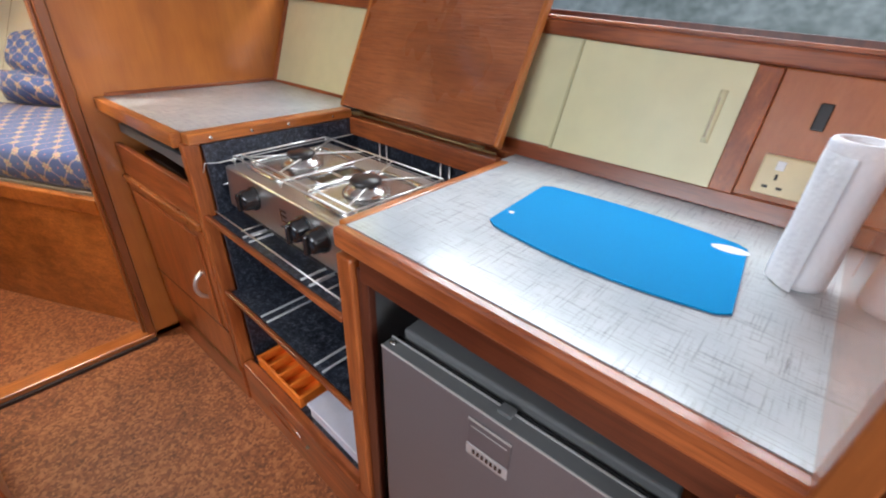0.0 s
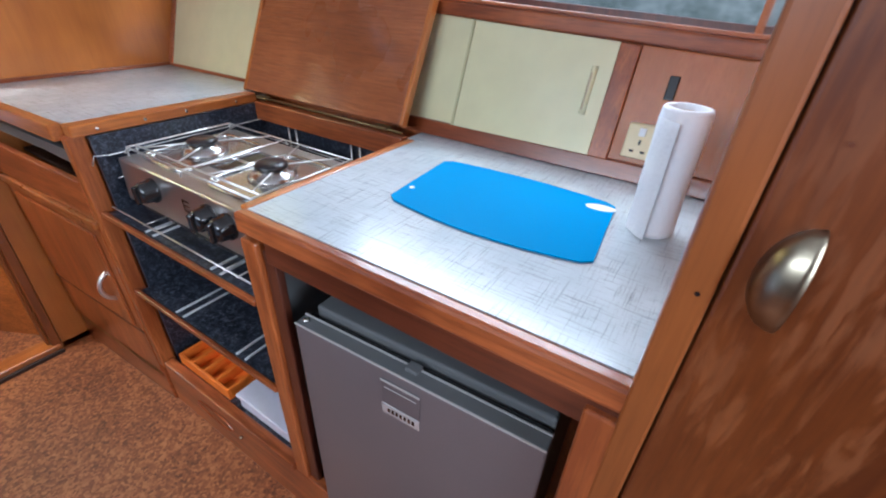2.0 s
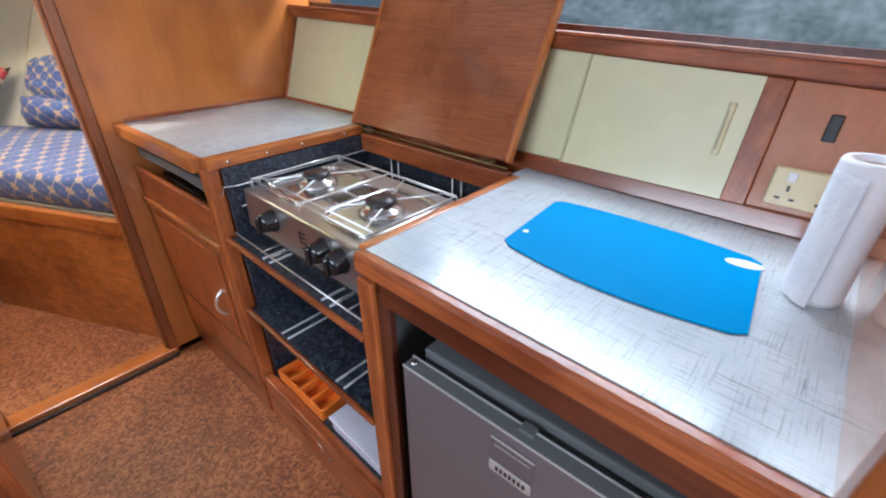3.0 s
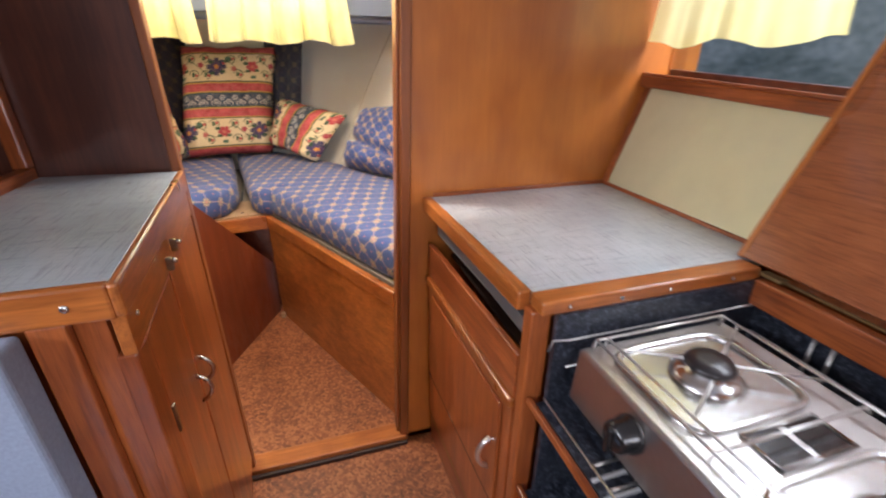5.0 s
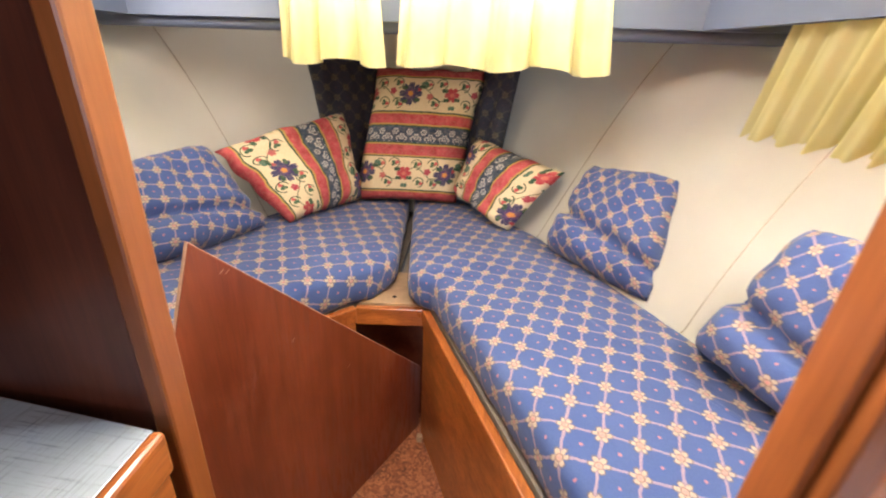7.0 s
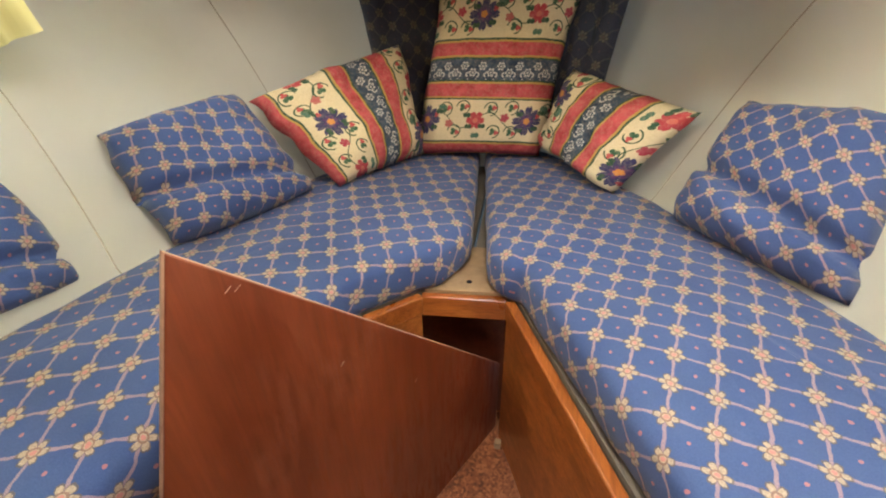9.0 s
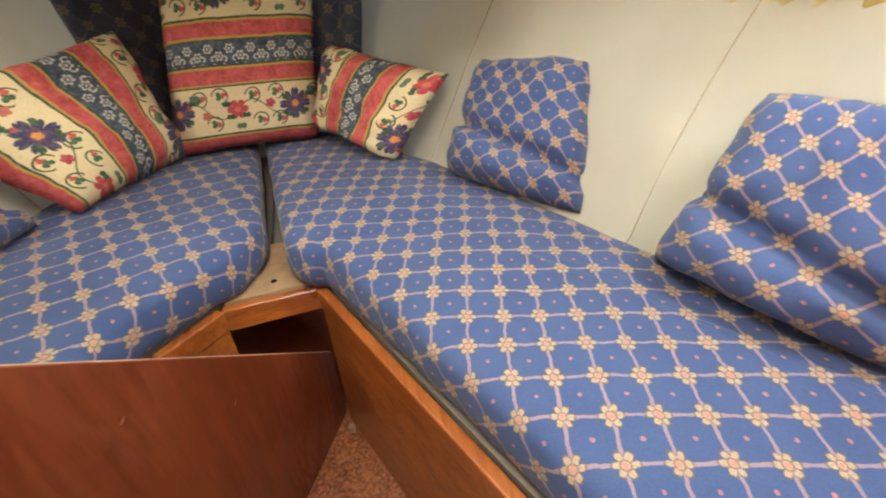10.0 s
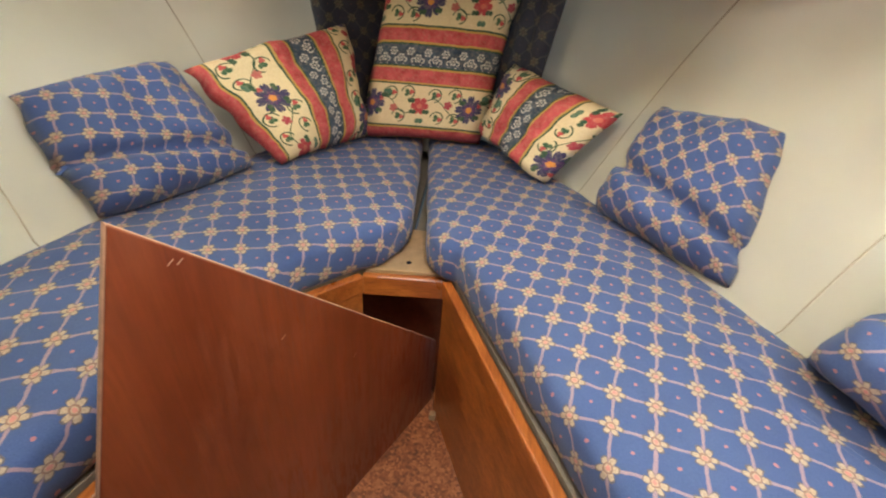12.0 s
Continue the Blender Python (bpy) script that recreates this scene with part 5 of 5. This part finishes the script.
part("front_rail", slab((S0[0] - 0.006, S0[1] + 0.0), (S1[0] - 0.006, S1[1]), 0.4985, BZ, 0.026, 0.005), GOLDEN_Y, berth_s, "rounded golden rail")
part("base_board", prism([(S0[0] + 0.022, S0[1] + 0.012), (S1[0] + 0.022, S1[1] + 0.012), (0.89, 1.84), (0.62, 2.6), (0.38, 3.12), (-0.10, 3.62), (-0.30, 3.68), (-0.22, 2.78)], BZ - 0.02, BZ + 0.006), TAUPE, berth_s)
berth_p = thing("berth_port", (-0.75, 2.4, 0.02), "golden plywood vee-berth base, port side", "berth")
P0, P1, P2 = (-0.325, 2.668), (-0.432, 2.545), (-0.575, 1.84)
for a, b in ((P2, P1), (P1, P0)):
    part("front_panel", slab(a, b, 0.022, 0.498, 0.018, 0.002), BERTH_WOOD, berth_p, "golden grained front panel")
    part("front_rail", slab((a[0] + 0.006, a[1]), (b[0] + 0.006, b[1]), 0.4985, BZ, 0.026, 0.005), GOLDEN_Y, berth_p, "rounded golden rail")
part("base_board", prism([(-0.345, 2.69), (-0.23, 2.78), (-0.31, 3.68), (-0.46, 3.66), (-0.84, 3.12), (-1.0, 2.6), (-1.10, 1.84), (-0.60, 1.84), (-0.455, 2.555)], BZ - 0.02, BZ + 0.006), TAUPE, berth_p)
head = thing("vee_locker", (-0.21, 2.7, 0.02), "dark panelled recess and golden rail at the vee of the berths", "berth")
part("head_rail", slab(P0, S0, 0.492, BZ, -0.022 * -1, 0.004), GOLDEN_X, head, "golden rail")
part("top_board", prism([(-0.322, 2.692), (-0.108, 2.724), (-0.14, 2.95), (-0.32, 2.93)], BZ - 0.012, BZ + 0.007), WORN_TOP, head, "worn tan top board")
part("finger_hole", lathe([(0.0075, 0), (0.0075, 0.0008)], (-0.215, 2.752, BZ + 0.0072), (0, 0, 1), 16), BLACK, head)
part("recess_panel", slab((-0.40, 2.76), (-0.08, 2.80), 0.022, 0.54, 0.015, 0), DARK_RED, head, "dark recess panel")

# loose infill board standing on the sole
bd = thing("infill_board", (-0.26, 2.42, 0.022), "reddish varnished plywood infill board with a sloping top", "board")
q = [(1.815, 0.0225), (2.735, 0.0225), (2.735, 0.300), (2.112, 1.000)]
bm = bmesh.new()
near = [bm.verts.new((-0.118 + 0.4577 * (y - 2.735), y, z)) for y, z in q]
far = [bm.verts.new((-0.118 + 0.4577 * (y - 2.735) - 0.012, y + 0.005, z)) for y, z in q]
bm.faces.new(near), bm.faces.new(far[::-1])
for i in range(4):
    bm.faces.new((near[i], far[i], far[(i + 1) % 4], near[(i + 1) % 4]))
bmesh.ops.bevel(bm, geom=bm.edges[:], offset=0.002, segments=2, affect='EDGES', profile=0.5)
face = part("board", bm, BOARD_WOOD, bd, "scratched varnished face")
on = lambda y, z, off=0.0: (-0.118 + 0.4577 * (y - 2.735) - 0.006 + off * 0.91, y + 0.0025 - off * 0.416, z)
part("worn_edge", rod([on(1.82, 0.03), on(2.112, 0.998), on(2.73, 0.301)], 0.0050, None, 6), PALE_EDGE, bd, "pale worn edge")
for y, z in ((2.150, 0.925), (2.160, 0.921), (2.27, 0.70), (2.42, 0.52)):
    part("scratch", rod([on(y, z, 0.0068), on(y + 0.008, z + 0.006, 0.0068)], 0.0006, None, 4), PALE_EDGE, face)
chip = thing("wood_chip", (-0.10, 2.66, 0.022), "small pale wooden chock on the cabin sole", "chock")
part("chock", box(-0.112, -0.092, 2.652, 2.672, 0.0225, 0.050, 0.003), WORN_TOP, chip)

# ---- cushions and pillows ----
CLOTH = 0.059         # the cloth's repeat


def with_uv(bm, uvs):
    layer = bm.loops.layers.uv.new("UVMap")
    for f in bm.faces:
        for lp in f.loops:
            lp[layer].uv = uvs[lp.vert]


def cushion(outline, z0, z1, turn, at, pitch, r=0.045):
    """A thick box cushion over a plan outline, its edges well rounded and its top softly full. The cloth's trellis runs down over the sides."""
    pts = [Vector(p) for p in outline]
    n = len(pts)
    cen = sum(pts, Vector((0, 0))) / n
    normals = []
    for i in range(n):
        d = (pts[(i + 1) % n] - pts[i - 1]).normalized()
        normals.append(Vector((d.y, -d.x)))
    bm = bmesh.new()
    uvs = {}
    c, s = math.cos(turn), math.sin(turn)

    def uv_of(p, extra, nn):
        q = p + nn * extra
        x, y = q.x - at[0], q.y - at[1]
        return ((x * c + y * s) * CLOTH / pitch[0] + CLOTH / 2, (-x * s + y * c) * CLOTH / pitch[1] + CLOTH / 2)

    prof = [(-r * 0.35, z0, None), (0.0, z0 + 0.02, None), (0.004, (z0 + z1) / 2 - 0.01, None)]
    for k in range(5):
        a = math.pi / 2 * (k + 0.6) / 4.6
        prof.append((-r * (1 - math.cos(a)) + 0.002, z1 - r * 0.75 * (1 - math.sin(a)), None))
    rings = []
    drop = 0.0
    for j, (o, z, _) in enumerate(reversed(prof)):
        if j:
            po, pz, _ = prof[len(prof) - j]
            drop += math.hypot(o - po, z - pz)
        ring = []
        for i, p in enumerate(pts):
            q = p + normals[i] * o
            w = 0.006 * noise.noise((q.x * 8, q.y * 8, z * 6)) + 0.003 * noise.noise((q.x * 22, q.y * 22, z * 9))
            v = bm.verts.new((q.x + normals[i].x * w, q.y + normals[i].y * w, z))
            uvs[v] = uv_of(p, prof[-1][0] + drop, normals[i])
            ring.append(v)
        rings.append(ring)
    for A, B in zip(rings, rings[1:]):
        for i in range(n):
            bm.faces.new((A[i], A[(i + 1) % n], B[(i + 1) % n], B[i]))
    prev = rings[0]
    for k in range(1, 9):
        f = 1 - k / 9
        ring = []
        for i, p in enumerate(pts):
            e = p + normals[i] * prof[-1][0]
            q = cen + (e - cen) * f
            z = z1 + 0.012 * (1 - f * f) + 0.007 * noise.noise((q.x * 5, q.y * 5, 3)) + 0.0025 * noise.noise((q.x * 14, q.y * 14, 5))
            v = bm.verts.new((q.x, q.y, z))
            uvs[v] = uv_of(q, 0, normals[i])
            ring.append(v)
        for i in range(n):
            bm.faces.new((prev[i], ring[i], ring[(i + 1) % n], prev[(i + 1) % n]))
        prev = ring
    v = bm.verts.new((cen.x, cen.y, z1 + 0.012))
    uvs[v] = uv_of(cen, 0, Vector((0, 0)))
    for i in range(n):
        bm.faces.new((prev[i], v, prev[(i + 1) % n]))
    bm.faces.new(rings[-1])
    with_uv(bm, uvs)
    return bm


def smooth_outline(points, radius, step=0.035):
    """A closed outline through corner points with rounded corners, evenly divided."""
    pts = [Vector(p) for p in points]
    out = []
    n = len(pts)
    for i in range(n):
        a, b, c = pts[i - 1], pts[i], pts[(i + 1) % n]
        ra = min(radius, (a - b).length * 0.42, (c - b).length * 0.42)
        p, q = b + (a - b).normalized() * ra, b + (c - b).normalized() * ra
        for k in range(7):
            f = k / 6
            out.append(p.lerp(b, f).lerp(b.lerp(q, f), f))
    fine = []
    for a, b in zip(out, out[1:] + out[:1]):
        m = max(1, round((b - a).length / step))
        fine += [a.lerp(b, k / m) for k in range(m)]
    return fine


CZ0, CZ1 = BZ + 0.0065, 0.688
edge_s = [(hull(y, 0.66, 1).x + 0.022, y) for y in (1.83, 2.06, 2.36, 2.53, 2.80, 3.13, 3.40, 3.60)]
edge_p = [(hull(y, 0.66, -1).x - 0.022, y) for y in (3.60, 3.40, 3.13, 2.80, 2.53, 2.36, 2.06, 1.83)]
star = [(-0.074, 2.684), (0.368, 1.83)] + edge_s + [(-0.330, 3.64), (-0.186, 2.86), (-0.166, 2.745), (-0.120, 2.692)]
port = [(-0.229, 2.83), (-0.356, 3.64)] + edge_p + [(-0.60, 1.83), (-0.452, 2.53), (-0.345, 2.655), (-0.275, 2.708)]
cs = thing("berth_cushion", (0.35, 2.5, BZ), "thick blue trellis-patterned berth cushion, starboard", "cushion", "berth cushions")
part("cover", cushion(smooth_outline(star, 0.05)[::1], CZ0, CZ1, radians(-14.0), (0.2342, 2.2887), (0.0637, 0.0665)), TRELLIS, cs, "", True)
cp = thing("berth_cushion", (-0.8, 2.5, BZ), "thick blue trellis-patterned berth cushion, port", "cushion", "berth cushions")
part("cover", cushion(smooth_outline(port, 0.05)[::1], CZ0, CZ1, radians(28.0), (-0.7257, 2.6933), (0.0675, 0.0765)), TRELLIS, cp, "", True)


def pillow(name, corners, thick, cloth, label, turn=0.0, offset=(0, 0), fold=0.0, seed=0, sag=0.0, rounding=0.012, dense=1.0):
    """A soft pillow on four corners (lower left, lower right, upper right, upper left as seen from its face): full in the middle, thin at the seams, with drawn-in sides and creases."""
    corners = [Vector(c) for c in corners]
    mid = sum(corners, Vector()) / 4
    A, B, C2, D = [mid + (c - mid) * (1.03 if cloth == TRELLIS else 1.02) for c in corners]
    nrm = ((B - A).cross(D - A)).normalized()
    wid, hei = ((B - A).length + (C2 - D).length) / 2, ((D - A).length + (C2 - B).length) / 2
    n = 30
    pull = -0.025 if cloth == TRELLIS else 0.04
    bm = bmesh.new()
    uvs = {}
    c, s = math.cos(turn), math.sin(turn)
    sheets = []
    for face in (1, -1):
        rows = []
        for j in range(n + 1):
            row = []
            for i in range(n + 1):
                if face < 0 and (i in (0, n) or j in (0, n)):
                    row.append(sheets[0][j][i])
                    continue
                u, v = i / n * 2 - 1, j / n * 2 - 1
                pu = u * (1 - pull * (1 - v * v) * abs(u) ** 3 - rounding * v ** 6)
                pv = v * (1 - pull * (1 - u * u) * abs(v) ** 3 - rounding * u ** 6)
                f, g = (pu + 1) / 2, (pv + 1) / 2
                p = A.lerp(B, f).lerp(D.lerp(C2, f), g)
                body = max(0, (1 - u ** 4) * (1 - v ** 4)) ** 0.55
                h = thick * body * (1 + 0.25 * noise.noise((u * 1.4, v * 1.4, seed)))
                h += 0.014 * body * noise.noise((u * 3.2 + seed, v * 3.2, 7)) + 0.008 * body * noise.noise((u * 7 + seed, v * 5, 3)) * (0.4 + max(abs(u), abs(v)))
                ruck = 0.018 * noise.noise((u * 2.6 + seed, v * 2.6, 11)) * max(abs(u), abs(v)) ** 6
                if fold:
                    crease = math.exp(-((v + 0.35 + 0.25 * u) / 0.10) ** 2)
                    h -= fold * 0.35 * thick * crease
                    h += fold * 0.5 * thick * max(0, -v - 0.3 - 0.25 * u) * body
                    h += 0.006 * body * math.sin(14 * (v + 0.5 * u)) * max(0, -v)
                p = p + nrm * ruck + (B - A).normalized() * (0.6 * ruck) + Vector((0, 0, abs(ruck) * 0.5)) + nrm * (h * face * (1.0 if face > 0 else 0.45)) + Vector((0, 0, -sag * (1 - u * u) * max(0, v)))
                vert = bm.verts.new(p)
                x, y = u * wid / 2 * dense, v * hei / 2 * dense
                uvs[vert] = (x * c + y * s + offset[0], -x * s + y * c + offset[1])
                row.append(vert)
            rows.append(row)
        sheets.append(rows)
        for j in range(n):
            for i in range(n):
                q = (rows[j][i], rows[j][i + 1], rows[j + 1][i + 1], rows[j + 1][i])
                bm.faces.new(q if face > 0 else q[::-1])
    with_uv(bm, uvs)
    t = thing(name, tuple(A.lerp(B, 0.5)), label, "pillow", "pillows in the vee")
    part("cover", bm, cloth, t, "", True)


# floral pillows
pillow("scatter_pillow", [(-0.565, 3.36, 0.705), (-0.088, 3.42, 0.705), (-0.005, 3.53, 1.275), (-0.478, 3.53, 1.275)], 0.095, FLORAL,
       "upright floral striped pillow in cream, red and navy", 0, (0.202, 0.245), 0, 1)
pillow("scatter_pillow", [(-0.695, 2.985, 0.705), (-0.515, 3.31, 0.725), (-0.61, 3.40, 1.09), (-0.955, 2.972, 0.962)], 0.09, FLORAL,
       "tilted floral striped pillow beside the tall one", radians(90), (0.14, 0.285), 0, 2)
pillow("scatter_pillow", [(-0.09, 3.40, 0.76), (0.150, 3.115, 0.700), (0.335, 3.13, 0.942), (-0.005, 3.375, 1.015)], 0.08, FLORAL,
       "small floral striped pillow leaning on the hull side", radians(-90), (0.07, 0.235), 0, 3)
# blue pillows
pillow("trellis_pillow", [(0.300, 2.985, 0.700), (0.545, 2.650, 0.700), (0.655, 2.875, 0.995), (0.435, 3.12, 0.965)], 0.085, TRELLIS,
       "slumped blue trellis pillow on the starboard berth", radians(40), (0, 0), 1.5, 4, 0.0, 0.015, 1.18)
pillow("trellis_pillow", [(0.600, 2.43, 0.700), (0.765, 2.08, 0.700), (0.880, 2.27, 0.998), (0.755, 2.45, 1.003)], 0.095, TRELLIS,
       "large blue trellis pillow against the hull side", radians(52), (0.02, 0.01), 1.5, 5, 0.0, 0.015, 1.08)
pillow("trellis_pillow", [(-0.930, 2.555, 0.700), (-0.778, 2.945, 0.703), (-0.965, 2.925, 0.995), (-1.091, 2.590, 0.957)], 0.085, TRELLIS,
       "slumped blue trellis pillow on the port berth", radians(-20), (0.01, 0), 1.5, 6, 0.0, 0.015, 1.18)
pillow("trellis_pillow", [(-1.10, 2.08, 0.700), (-1.02, 2.37, 0.700), (-1.16, 2.38, 0.97), (-1.27, 2.08, 0.99)], 0.085, TRELLIS,
       "blue trellis pillow at the aft end of the port berth", radians(-25), (0, 0.03), 1.5, 7, 0.0, 0.015, 1.18)
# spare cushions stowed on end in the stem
pillow("stowed_cushion", [(-0.69, 3.37, 0.70), (-0.45, 3.60, 0.70), (-0.50, 3.66, 1.34), (-0.755, 3.38, 1.34)], 0.05, DARK_TRELLIS,
       "dark trellis-patterned cushion stowed on end behind the pillows", radians(45), (0, 0), 0, 8)
pillow("stowed_cushion", [(-0.14, 3.60, 0.70), (0.06, 3.41, 0.70), (0.155, 3.42, 1.34), (-0.06, 3.66, 1.34)], 0.05, DARK_TRELLIS,
       "dark trellis-patterned cushion stowed on end behind the pillows", radians(45), (0, 0), 0, 9)

# ---- fore cabin curtains ----
curtain("window_curtain", (-0.56, 2.775), (-0.255, 2.775), 1.288, 1.80, 3, 0.045, "short yellow cotton curtain at a front window", 2)
curtain("window_curtain", (-0.225, 2.775), (0.352, 2.775), 1.287, 1.80, 5, 0.050, "wide yellow cotton curtain at a front window", 3)
curtain("window_curtain", (0.655, 2.54), (0.775, 2.02), 1.032, 1.76, 6, 0.030, "yellow cotton curtain hanging at the starboard window", 4, ((0.765, 2.91), (0.95, 2.52)), 0.0)
curtain("window_curtain", (-0.985, 2.05), (-0.915, 2.38), 1.175, 1.76, 5, 0.024, "yellow cotton curtain hanging at the port window", 5, ((-1.16, 2.10), (-1.07, 2.55)))
